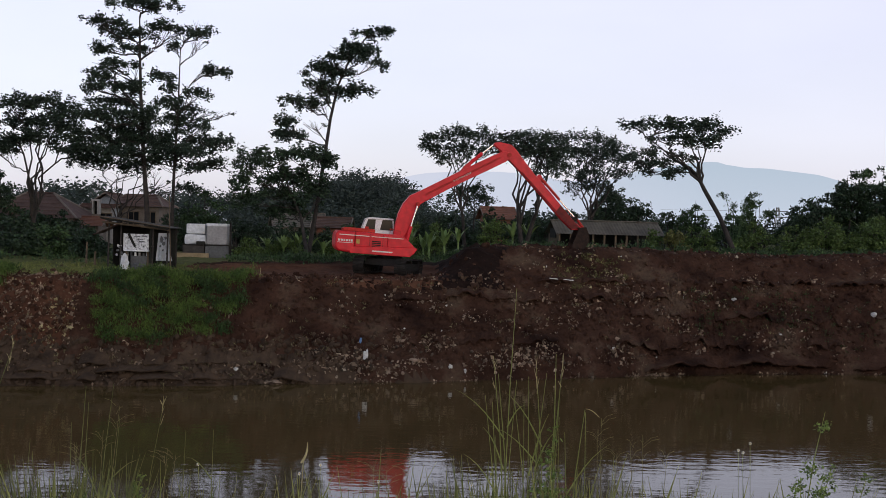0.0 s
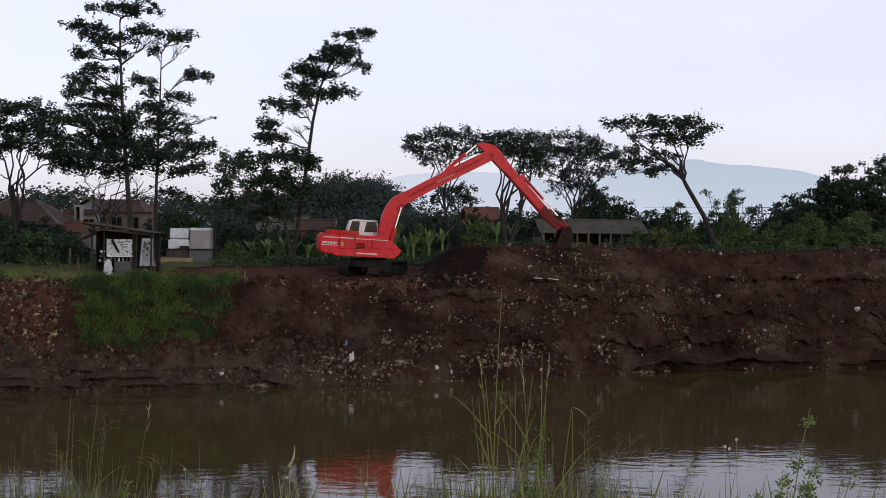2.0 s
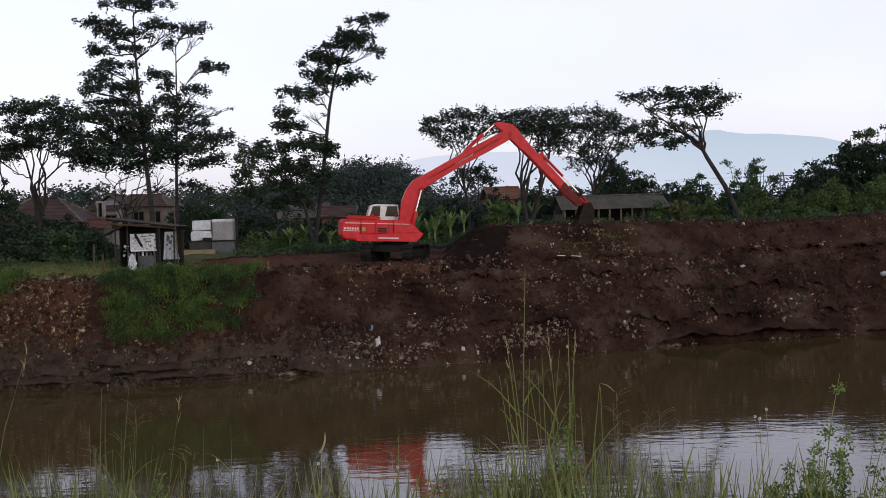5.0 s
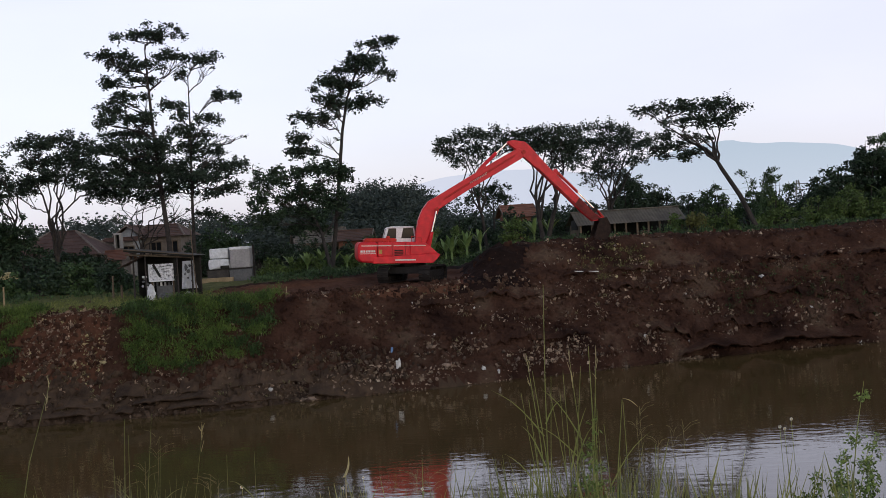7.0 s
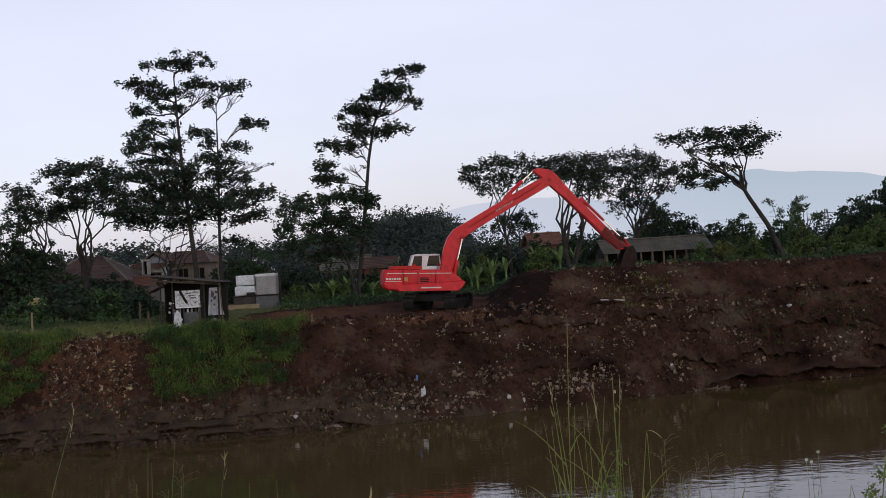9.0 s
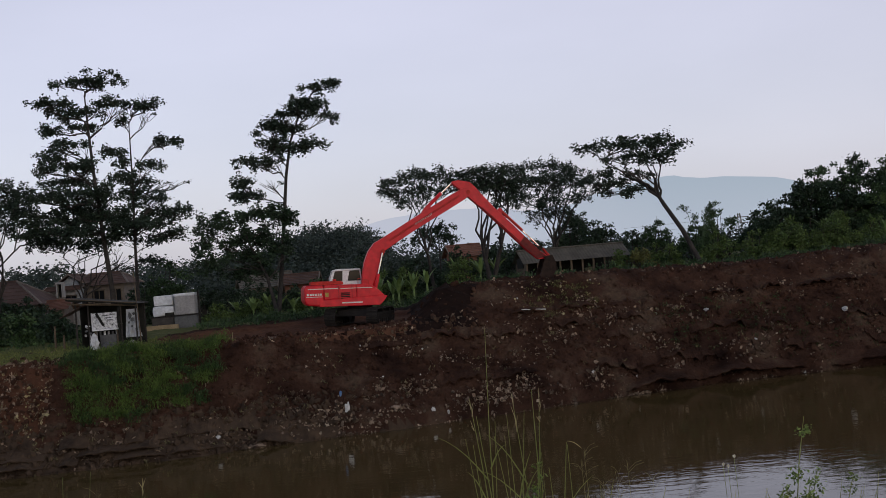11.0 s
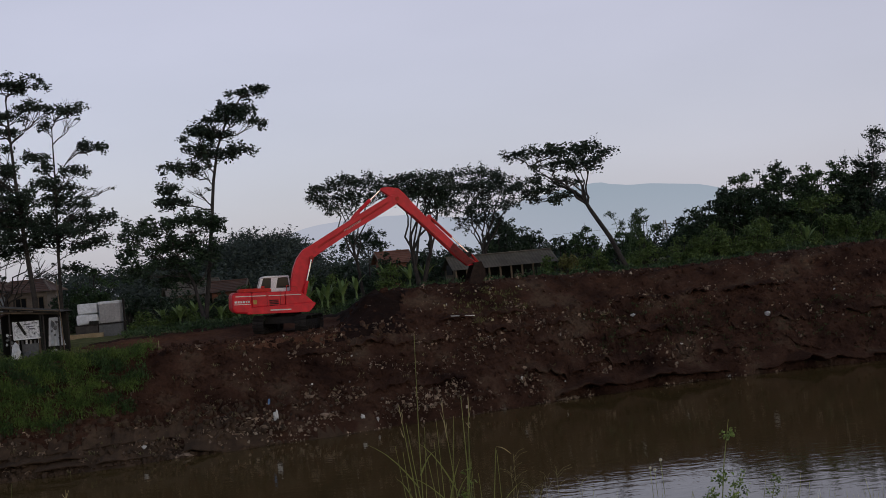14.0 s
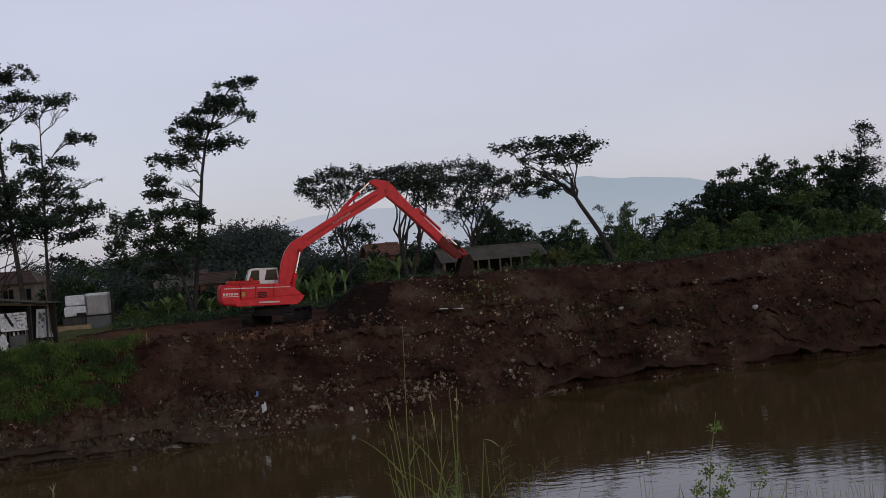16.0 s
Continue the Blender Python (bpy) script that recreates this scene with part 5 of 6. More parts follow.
def pylon():
    x, y = 171.23, 600
    t = thing("power_pylon", (x, y, 4), "distant lattice power pylon with cables", "pylon")
    lines = []
    for sx_, sy_ in ((-1, -1), (1, -1), (-1, 1), (1, 1)):
        lines.append(([(sx_ * 2.2, sy_ * 2.2, 0), (sx_ * 0.5, sy_ * 0.5, 17)], [0.22, 0.16]))
    for k in range(6):
        a_, b_ = 2.2 - 1.7 * k / 6, 2.2 - 1.7 * (k + 1) / 6
        lines.append(([(-a_, -a_, 17 * k / 6), (b_, -b_, 17 * (k + 1) / 6)], [0.1, 0.1]))
        lines.append(([(a_, -a_, 17 * k / 6), (-b_, -b_, 17 * (k + 1) / 6)], [0.1, 0.1]))
    for zz in (12, 15):
        lines.append(([(-5, 0, zz), (5, 0, zz)], [0.2, 0.2]))
    V, Fc = tubes(lines, 4)
    part("lattice", mesh_from("lattice", V, Fc, TIN), None, t)
    V, Fc = tubes([([(-60 + 6 * k, 0, 12 - 0.012 * abs(-60 + 6 * k)) for k in range(21)], [0.05] * 21), ([(-60 + 6 * k, 0, 15 - 0.012 * abs(-60 + 6 * k)) for k in range(21)], [0.05] * 21)], 4)
    part("cable", mesh_from("cable", V, Fc, STEEL_DARK), None, t)


pylon()


# ---------- rubble and litter on the bank ----------
def chunk_mesh(seed, flat):
    bm_ = bmesh.new()
    bmesh.ops.create_icosphere(bm_, subdivisions=1, radius=0.5)
    for v in bm_.verts:
        v.co *= 0.75 + 0.6 * noise.random()
        v.co.z *= flat
    V = np.array([v.co[:] for v in bm_.verts])
    Fc = [[v.index for v in f.verts] for f in bm_.faces]
    bm_.free()
    return V, Fc


def scatter(name, count, mat, label, place, smin, smax, flat=0.6, kinds=6):
    """Many small lumps lying on the land, as one mesh."""
    protos = [chunk_mesh(k, flat) for k in range(kinds)]
    V, Fc = [], []
    for i in range(count):
        x, s_ = place()
        y = shore(x) + s_
        P_, F_ = protos[i % kinds]
        size = smin + (smax - smin) * random.random() ** 2.5
        R = np.array(Euler((random.uniform(0, 6), random.uniform(0, 6), random.uniform(0, 6))).to_matrix())
        base = len(V)
        Q = (P_ * np.array([1, random.uniform(0.5, 1), 1]) * size) @ R.T + np.array([x, y, land(x, y) + size * 0.12])
        V += [tuple(q) for q in Q]
        Fc += [[base + a_ for a_ in f_] for f_ in F_]
    o = new(name, mesh_from(name, V, Fc, mat))
    return tagged(o, label, "rubble", kind="stuff")


def shards(name, count, mat, label, place, size):
    """Small crumpled scraps, three folds each, lying on or sticking out of the slope, as one mesh."""
    C = []
    for i in range(count):
        x, s_ = place()
        y = shore(x) + s_
        C.append((x, y, land(x, y) + 0.03))
    C = np.repeat(np.array(C), 3, axis=0)
    k = len(C)
    sz = size * np.repeat(0.26 + 1.15 * rng.random(k // 3) ** 2.2, 3)[:, None]
    C = C + rng.normal(size=(k, 3)) * sz * 0.45
    a_ = rng.normal(size=(k, 3)); a_ /= np.linalg.norm(a_, axis=1)[:, None]
    b_ = np.cross(a_, rng.normal(size=(k, 3))); b_ /= np.linalg.norm(b_, axis=1)[:, None]
    j = 0.6 + 0.8 * rng.random((4, k, 1))
    V = np.empty((k * 4, 3))
    V[0::4], V[1::4], V[2::4], V[3::4] = C - a_ * sz * j[0], C + b_ * sz * j[1] * 0.7, C + a_ * sz * j[2], C - b_ * sz * j[3] * 0.7
    o = new(name, fast_mesh(name, V, np.arange(k * 4).reshape(k, 4), mat))
    return tagged(o, label, "litter", kind="stuff")


def bank_lip(name, x0, x1, s0, z0, mat, label, seed, reach=0.22, back=0.55):
    """A crumbling overhanging lip of earth along the foot of the bank, broken by gaps."""
    V, Fc, prev = [], [], None
    k = int((x1 - x0) / 0.09)
    for i in range(k + 1):
        x = x0 + (x1 - x0) * i / k
        q = noise.fractal(Vector((x * 0.55, seed, 0)), 0.9, 2.0, 4)
        j = noise.noise(Vector((x * 2.4, seed, 4)))
        if q < -0.12:
            prev = None
            continue
        out = reach * (0.5 + q) + 0.07 * j
        y = shore(x) + s0 - out
        yb = y + back + out
        zt = (z0 if z0 is not None else land(x, shore(x) + s0 + 0.1)) + 0.22 * q + 0.05 * j
        zb = sum(land(x + d_, yb) for d_ in (-0.7, -0.35, 0.0, 0.35, 0.7)) / 5 - 0.03
        zt -= 0.5 * (1 - min(1.0, (x - x0) / 2.0, (x1 - x) / 2.0))
        th = 0.07 + 0.05 * abs(j)
        base = len(V)
        V += [(x, y, zt - th), (x, y - 0.03, zt - th * 0.4), (x, y + 0.05, zt), (x, yb, zb), (x, yb, min(zb, zt) - th)]
        if prev is not None:
            Fc += [(prev + a_, base + a_, base + (a_ + 1) % 5, prev + (a_ + 1) % 5) for a_ in range(5)]
        prev = base
    o = new(name, mesh_from(name, V, Fc, mat))
    return tagged(o, label, "earth", kind="stuff")


def undercut(x0, x1):
    """The wave-cut lip along the outer bend: a thin shelf of earth that juts over a hollow at the water."""
    V, Fc = [], []
    k = int((x1 - x0) / 0.1)
    for i in range(k + 1):
        x = x0 + (x1 - x0) * i / k
        slow = noise.fractal(Vector((x * 0.33, 4.4, 0)), 0.9, 2.0, 3)
        quick = noise.fractal(Vector((x * 1.5, 9.4, 0)), 0.8, 2.0, 4)
        grow = min(1.0, (x - x0) / 5.0)
        front = 0.34 - grow * (0.26 + 1.2 * slow) + 0.34 * quick
        zt = 0.16 + grow * (0.30 + 0.50 * slow) + 0.12 * quick
        th = 0.05 + 0.03 * abs(quick)
        ys = shore(x)
        zm = sum(land(x + d_, ys + 1.0) for d_ in (-0.7, -0.35, 0.0, 0.35, 0.7)) / 5
        zb = sum(land(x + d_, ys + 1.6) for d_ in (-0.7, -0.35, 0.0, 0.35, 0.7)) / 5
        base = len(V)
        V += [(x, ys + 1.5, zt - 0.3), (x, ys + front + 0.12, zt - th - 0.03), (x, ys + front, zt - th * 0.5), (x, ys + front + 0.07, zt + 0.01),
              (x, ys + 0.62, zt * 0.5 + zm * 0.5 + 0.03 * quick), (x, ys + 1.02, zm + 0.06 + 0.05 * quick), (x, ys + 1.6, zb - 0.08)]
        if i:
            Fc += [(base - 7 + a_, base + a_, base + a_ + 1, base - 6 + a_) for a_ in range(6)]
    o = new("shore_scarp", mesh_from("shore_scarp", V, Fc, EARTH, smooth=True))
    return tagged(o, "undercut lip of earth jutting over the water", "earth", kind="stuff")


random.seed(21)
def clustered(f):
    """Keeps places of f that fall in patches."""
    def pick():
        for k in range(12):
            x, s_ = f()
            if noise.noise(Vector((x * 0.5, s_ * 0.9, 2.2))) + random.uniform(-0.3, 0.3) > 0.16:
                break
        return x, s_
    return pick


def anywhere():
    x = random.uniform(-28, 38)
    lo = 1.5 if x < -3 else 0.4
    return x, random.uniform(lo, 9) if random.random() < 0.45 else random.uniform(lo, 5)


scatter("clods", 9000, EARTH, "dark clods of broken earth over the bank", anywhere, 0.05, 0.36, 0.7)
bank_lip("mud_lip", -28, -5, 0.25, 0.30, MUD, "broken muddy lip along the water", 3.1, 0.45)
bank_lip("mud_lip", -28, -6, 1.15, 0.85, MUD, "broken muddy ledge above the water", 8.3, 0.40)
bank_lip("mud_lip", -27, -3, 0.7, 0.55, MUD, "broken muddy ledge above the water", 5.7, 0.40)
undercut(5, 44)
bank_lip("terrace_lip", 3, 30, 4.8, None, EARTH, "broken dark ledge along the upper terrace", 2.7, 0.42)
bank_lip("terrace_lip", 8, 34, 2.7, None, EARTH, "crumbling ledge of earth half-way up the slope", 4.9, 0.35)
bank_lip("terrace_lip", -4, 14, 3.7, None, EARTH, "crumbling ledge of earth on the slope", 7.2, 0.32)
bank_lip("terrace_lip", -4, 26, 1.4, None, EARTH, "crumbling ledge of earth low on the slope", 9.6, 0.32)
scatter("mud_clods", 2600, MUD, "lumps of broken mud along the water", lambda: (random.uniform(-28, -3), random.uniform(-0.1, 2.0)), 0.06, 0.42, 0.55)
scatter("rubble", 150, STONE, "pale broken rubble strewn on the bank", clustered(lambda: (random.gauss(2, 9), random.uniform(0.2, 4.6))), 0.04, 0.16)
scatter("shore_rubble", 420, STONE, "pale stones along the waterline", lambda: (random.gauss(-3, 7), random.uniform(0.0, 1.3) ** 1.3), 0.05, 0.26)
shards("litter", 2100, LITTER, "pale scraps and leaf litter strewn over the bank", clustered(lambda: (random.gauss(8, 12), random.uniform(0.2, 5.2))), 0.095)
shards("berm_litter", 850, LITTER, "pale scraps along the upper terrace of the bank", clustered(lambda: (random.uniform(2, 34), random.uniform(4.2, 9.5))), 0.07)
shards("shore_litter", 900, LITTER, "pale scraps near the waterline", clustered(lambda: (random.gauss(-4, 8), random.uniform(0.1, 1.7))), 0.10)
shards("edge_litter", 800, LITTER, "pale scraps in the scraped red bank edge", lambda: (random.uniform(-20.2, -16.3), random.uniform(1.6, 4.9)), 0.072)
shards("straw_litter", 70, STRAW, "yellowish dry straw and scraps on the terrace", lambda: (random.gauss(7.6, 1.2), random.gauss(5.6, 0.7)), 0.08)
shards("straw_litter", 160, STRAW, "yellowish dry leaves in the scraped red bank edge", clustered(lambda: (random.uniform(-20.1, -16.4), random.uniform(1.6, 4.9))), 0.085)
scatter("kerb_stones", 16, STONE, "row of pale stones beside the stall", lambda: (random.uniform(-21.5, -18.6), random.gauss(13.2, 0.15)), 0.08, 0.22)
shards("pale_litter", 190, STONE_PALE, "beige scraps of plastic and plaster on the bank", clustered(lambda: (random.gauss(5, 11), random.uniform(0.3, 7.0))), 0.08)
shards("drift_litter", 130, STONE_PALE, "white and pale scraps washed up along the waterline", clustered(lambda: (random.gauss(-1.5, 3.2), abs(random.gauss(0.25, 0.45)))), 0.085)
shards("white_litter", 55, STONE_WHITE, "small white scraps of litter on the bank", lambda: (random.gauss(4, 11), random.uniform(0.3, 7.0)), 0.07)


def boulder(x, s_, w, h, mat, name, label, tall=False):
    y = shore(x) + s_
    bm_ = bmesh.new()
    bmesh.ops.create_icosphere(bm_, subdivisions=2, radius=0.5)
    for v in bm_.verts:
        k = 0.85 + 0.9 * noise.noise(v.co * 4.5 + Vector((x, y, 0)))
        v.co = Vector((v.co.x * w * k, v.co.y * w * k * 0.7, v.co.z * h * k))
    me_ = bpy.data.meshes.new(name)
    bm_.to_mesh(me_); bm_.free()
    me_.materials.append(mat)
    o = new(name, me_)
    o.matrix_world = pose(x, y, land(x, y) + h * 0.22, random.uniform(-15, 15), random.uniform(-15, 15), random.uniform(0, 90))
    return tagged(o, label, "rubble")


boulder(15.8, 3.65, 0.36, 0.26, STONE_WHITE, "white_rock", "whitish lump of broken concrete on the slope")
boulder(23.6, 2.9, 0.45, 0.34, STONE_WHITE, "white_bag", "crumpled white plastic bag on the slope")
boulder(8.6, 1.0, 0.2, 0.34, STONE_WHITE, "white_stone", "small upright white stone by the water")
boulder(-3.4, 0.8, 0.28, 0.75, STONE_WHITE, "white_bag", "torn white plastic sheet hanging on the slope")
boulder(-3.7, 1.4, 0.16, 0.3, BLUE, "blue_bag", "scrap of blue plastic on the slope")
boulder(-1.2, 0.35, 0.5, 0.22, STONE, "flat_stone", "pale flat stone at the waterline")
boulder(1.2, 0.35, 0.2, 0.26, STONE_WHITE, "white_stone", "whitish stone at the waterline")
boulder(0.5, 0.3, 0.22, 0.22, STONE_WHITE, "white_stone", "whitish stone at the waterline")
boulder(-7.2, 0.15, 0.8, 0.3, STONE, "flat_stone", "grey slab of rubble at the waterline")
boulder(-9.0, 0.5, 0.24, 0.2, STONE_WHITE, "white_stone", "whitish stone on the mud shelf")
px_, ps = 6.2, 4.7
o = part("plank", box(-0.65, 0.65, -0.1, 0.1, 0, 0.05, 0.01), STONE_WHITE, None)
o.matrix_world = pose(px_, shore(px_) + ps, land(px_, shore(px_) + ps) + 0.04, 0, 4, 12)
tagged(o, "whitish plank lying on the terrace of the bank", "plank")


# ---------- grass on the far bank ----------
def grass_mass(name, label, clumps, mat, size=0.055, density=1.25, slim=0.42):
    V, Q = leaf_cloud(clumps, size, density, 2.8, slim)
    o = new(name, fast_mesh(name, V, Q, mat))
    return tagged(o, label, "grass", kind="stuff")


def patch(x0, x1, s0, s1, count, r0, r1):
    out = []
    for i in range(count):
        x = random.uniform(x0, x1) + random.gauss(0, 0.35)
        # ragged lower edge
        s_ = random.uniform(s0 + 0.9 * noise.noise(Vector((x * 0.7, s0, 5.0))), s1)
        y = shore(x) + s_
        r = random.uniform(r0, r1)
        out.append((x, y, land(x, y) + r * (0.1 + 0.5 * random.random() + 0.5 * noise.noise(Vector((x * 0.9, y * 0.9, 1)))), r, r, r * random.uniform(0.4, 0.75)))
    return out


def mound(x0, x1, s0, s1, count, r0, r1):
    """Clumps of a patch with rounded ends, hanging over the slope in uneven lobes."""
    out = []
    while len(out) < count:
        fx, fs = random.uniform(-1, 1), random.random()
        if abs(fx) ** 3 + (1 - fs) ** 3 * 0.75 > 1.0 + 0.3 * noise.noise(Vector((fx * 4, fs * 3, x0))):
            continue
        x = (x0 + x1) / 2 + fx * (x1 - x0) / 2
        s_ = s0 + (s1 - s0) * fs
        y = shore(x) + s_
        r = random.uniform(r0, r1)
        lift = 0.30 * max(0.0, noise.noise(Vector((x * 0.8, y * 0.8, 1))) + 0.3)
        out.append((x, y, land(x, y) + r * 0.35 + lift, r, r, r * random.uniform(0.4, 0.75)))
    return out


def clumps_by_shade(clumps, light):
    """Splits a patch into the sunny grass and the deeper creeper that runs through it."""
    return [c for c in clumps if (noise.noise(Vector((c[0] * 0.9, c[1] * 1.3, 7.7))) + 0.25 > 0) == light]


random.seed(31)
grass_mass("green_creeper", "deep green creeper hanging through the grass on the bank", clumps_by_shade(mound(-16.0, -9.0, 1.7, 5.2, 560, 0.22, 0.5), False), GRASS_DEEP, 0.09, 1.6, 0.22)
grass_mass("green_creeper", "deep green creeper hanging through the grass on the bank edge", clumps_by_shade(mound(-30, -19.7, 1.7, 5.2, 560, 0.22, 0.5), False), GRASS_DEEP, 0.09, 1.6, 0.22)
grass_mass("green_scrub", "lush green grass and creeper covering the bank", clumps_by_shade(mound(-15.9, -9.2, 1.9, 5.3, 640, 0.22, 0.5), True), GRASS, 0.10, 2.2, 0.13)
grass_mass("green_scrub", "lush green grass on the bank edge", clumps_by_shade(mound(-30, -19.8, 1.9, 5.3, 640, 0.22, 0.5), True), GRASS, 0.10, 2.2, 0.13)
grass_mass("bank_top_grass", "short yellowish rough grass along the bank top", patch(-31, -13.5, 4.8, 14.5, 1500, 0.12, 0.26) + patch(-13.5, -9.5, 4.8, 7.0, 160, 0.12, 0.24), GRASS_DRY, 0.08, 1.2, 0.14)
grass_mass("rough_grass", "rough green grass along the foot of the trees", patch(-30, -17, 15, 24, 210, 0.25, 0.5) + patch(-12.6, -5, 15, 24, 130, 0.25, 0.5) + patch(-5, 3, 16.5, 22, 110, 0.25, 0.5), LEAF_BUSH, 0.11, 0.9)
grass_mass("berm_grass", "weeds along the crest behind the berm", patch(3, 38, 12.0, 17, 380, 0.2, 0.5), LEAF_BUSH, 0.11, 0.9)
grass_mass("dry_weeds", "sparse olive dry weeds on the upper terrace", patch(6.2, 9.6, 4.6, 6.6, 80, 0.12, 0.30), OLIVE, 0.08, 0.9, 0.18)
grass_mass("shelf_weeds", "withered beige weeds along the broken mud shelf", patch(-24, -5, 0.3, 1.9, 80, 0.08, 0.24), STRAW_DULL, 0.11, 0.45, 0.15)
grass_mass("slope_weeds", "thin grey-green weeds over the earth slope", patch(13, 20, 1.6, 4.4, 130, 0.12, 0.3) + patch(20, 31, 1.0, 3.6, 150, 0.12, 0.3), GRASS_DEEP, 0.07, 0.6, 0.16)
grass_mass("dry_weeds", "thin dry weeds on the earth slope", patch(-20, 20, 0.8, 4.8, 130, 0.1, 0.3), STRAW_DULL, 0.09, 0.5, 0.16)


# ---------- banana plants ----------
def banana(x, y, h, lean=0.0):
    z = land(x, y)
    t = thing("banana_plant", (x, y, z), "young banana plant with pale green upright leaves", "plant", "banana plants")
    V, Fc = tubes([([(0, 0, 0), (lean * 0.3, 0, h * 0.45)], [0.09, 0.06])], 7)
    part("stem", mesh_from("stem", V, Fc, LEAF_PALE), None, t)
    for k in range(8):
        a_ = k * 2.4 + random.random()
        L = h * random.uniform(0.5, 0.75)
        out = random.uniform(0.2, 0.9)
        V, Fc = [], []
        for i in range(7):
            f_ = i / 6
            c = Vector((math.cos(a_) * out * L * f_ ** 1.2, math.sin(a_) * out * L * f_ ** 1.2, h * 0.42 + L * (f_ - 0.35 * out * f_ ** 3)))
            w_ = 0.012 + 0.115 * math.sin(math.pi * min(1, f_ * 0.9 + 0.12)) ** 0.8
            sd = Vector((-math.sin(a_), math.cos(a_), 0)) * w_
            V += [c - sd + Vector((0, 0, 0.04)), c, c + sd + Vector((0, 0, 0.04))]
            if i:
                q = (i - 1) * 3
                Fc += [(q, q + 1, q + 4, q + 3), (q + 1, q + 2, q + 5, q + 4)]
        part("leaf", mesh_from("leaf", V, Fc, LEAF_PALE, smooth=True), None, t)
    return t


random.seed(41)
for bx, by, bh in ((0.1, 75, 2.3), (-0.9, 76, 2.2), (-1.3, 77, 2.0), (3.3, 82, 2.6), (5.0, 84, 2.4), (6.2, 85, 2.2), (19.9, 80, 1.5), (20.8, 81, 1.6), (25.6, 80, 2.2), (29.5, 81, 3.4), (33, 80, 2.6), (-6.6, 76, 1.7), (-8.6, 76, 1.6), (-10.2, 75, 1.6), (-11.4, 76, 1.5), (-7.6, 74.5, 1.4), (-9.5, 77, 1.9), (-5.2, 76, 1.6), (1.0, 77, 2.0), (-2.2, 78, 2.1)):
    banana(bx, by, bh * 0.88)


# ---------- near bank: reeds, weeds and flowers ----------
def blade(V, Fc, root, tip, bend, w):
    """A thin curved blade."""
    root, tip = Vector(root), Vector(tip)
    side = Vector((1, 0.2, 0)).normalized()
    base = len(V)
    k = 6
    for i in range(k):
        f_ = i / (k - 1)
        c = root.lerp(tip, f_) + Vector(bend) * math.sin(math.pi * f_)
        ww = w * (1 - f_) ** 0.6 + 0.0006
        V += [c - side * ww, c + Vector((0, -ww * 0.7, 0)), c + side * ww]
        if i:
            q = base + (i - 1) * 3
            Fc += [(q, q + 1, q + 4, q + 3), (q + 1, q + 2, q + 5, q + 4)]


def reed(x, y, top, lean, head=True, leaves=2, mat=None, leaf_h=0.5, w=0.005):
    """A tall grass: stem, seed head and a few side leaves."""
    z = land(x, y)
    t = thing("tall_grass", (x, y, z - 0.02), "tall thin yellow-green grass stalk with feathery head", "grass", "reeds on the near bank")
    h = top - z
    V, Fc = tubes([([(0, 0, 0), (lean * 0.25, 0, h * 0.4), (lean * 0.6, 0.02, h * 0.75), (lean, 0.03, h)], [w, w * 0.85, w * 0.6, w * 0.3])], 6)
    part("stem", mesh_from("stem", V, Fc, mat or REED, smooth=True), None, t)
    if head:
        V, Fc = [], []
        for k in range(7):
            f_ = random.uniform(0.90, 1.0)
            p = Vector((lean * f_, 0.02, h * f_))
            blade(V, Fc, p, p + Vector((random.uniform(-0.02, 0.02), random.uniform(-.02, .02), random.uniform(0.03, 0.07))), (0, 0, 0), 0.0016)
        part("seed_head", mesh_from("seed_head", V, Fc, STRAW), None, t)
    for k in range(leaves):
        f_ = random.uniform(0.25, leaf_h + 0.3)
        p = Vector((lean * f_ * f_, 0.0, h * f_))
        d = random.choice((-1, 1))
        V, Fc = [], []
        blade(V, Fc, p, p + Vector((d * random.uniform(0.08, 0.28), random.uniform(-.1, .1), random.uniform(0.1, 0.35))), (0, 0, 0.04), 0.0045)
        part("leaf", mesh_from("leaf", V, Fc, mat or REED), None, t)
    return t


random.seed(51)
REEDS = (  # x at 6.5 m ahead, height of the tip, lean
    (0.42, 6.50, -0.12), (0.44, 6.40, -0.11), (0.36, 6.88, 0.06), (0.56, 6.28, -0.14), (0.52, 6.39, -0.02), (0.63, 6.46, -0.09),
    (0.49, 6.41, 0.11), (0.65, 6.52, -0.00), (0.60, 6.49, 0.09), (0.70, 6.21, 0.12), (0.37, 6.24, -0.07), (0.75, 6.08, -0.04),
    (0.95, 5.95, 0.04), (1.15, 5.75, -0.05))
for x, top, lean in REEDS:
    reed(x + random.uniform(-0.07, 0.07), 6.5 + random.uniform(-0.3, 0.3), top - random.uniform(0.15, 0.6), lean * random.uniform(0.3, 1.2), head=False, leaves=random.randint(0, 1), w=random.uniform(0.0025, 0.004))
    reed(x, 6.5, top, lean, head=random.random() < 0.35, leaves=random.randint(0, 2), w=random.uniform(0.004, 0.0062))


# scattered single stalks on the other stretch of the bank
for x, top, lean, hd in ((-2.73, 6.52, 0.37, True), (-2.03, 6.27, 0.05, False), (-1.99, 6.18, 0.03, False), (-2.08, 6.05, 0.0, False), (-1.90, 6.30, 0.10, False), (-1.86, 6.10, 0.06, False), (-1.69, 6.18, 0.15, True), (-1.44, 6.03, 0.02, False), (-1.25, 6.06, 0.01, False), (-1.78, 5.95, -0.05, False), (-2.3, 5.98, 0.04, False)):
    reed(x, 6.5 + random.uniform(-0.1, 0.1), top, lean, head=hd, leaves=random.randint(0, 2), mat=REED_DULL, w=random.uniform(0.003, 0.005))


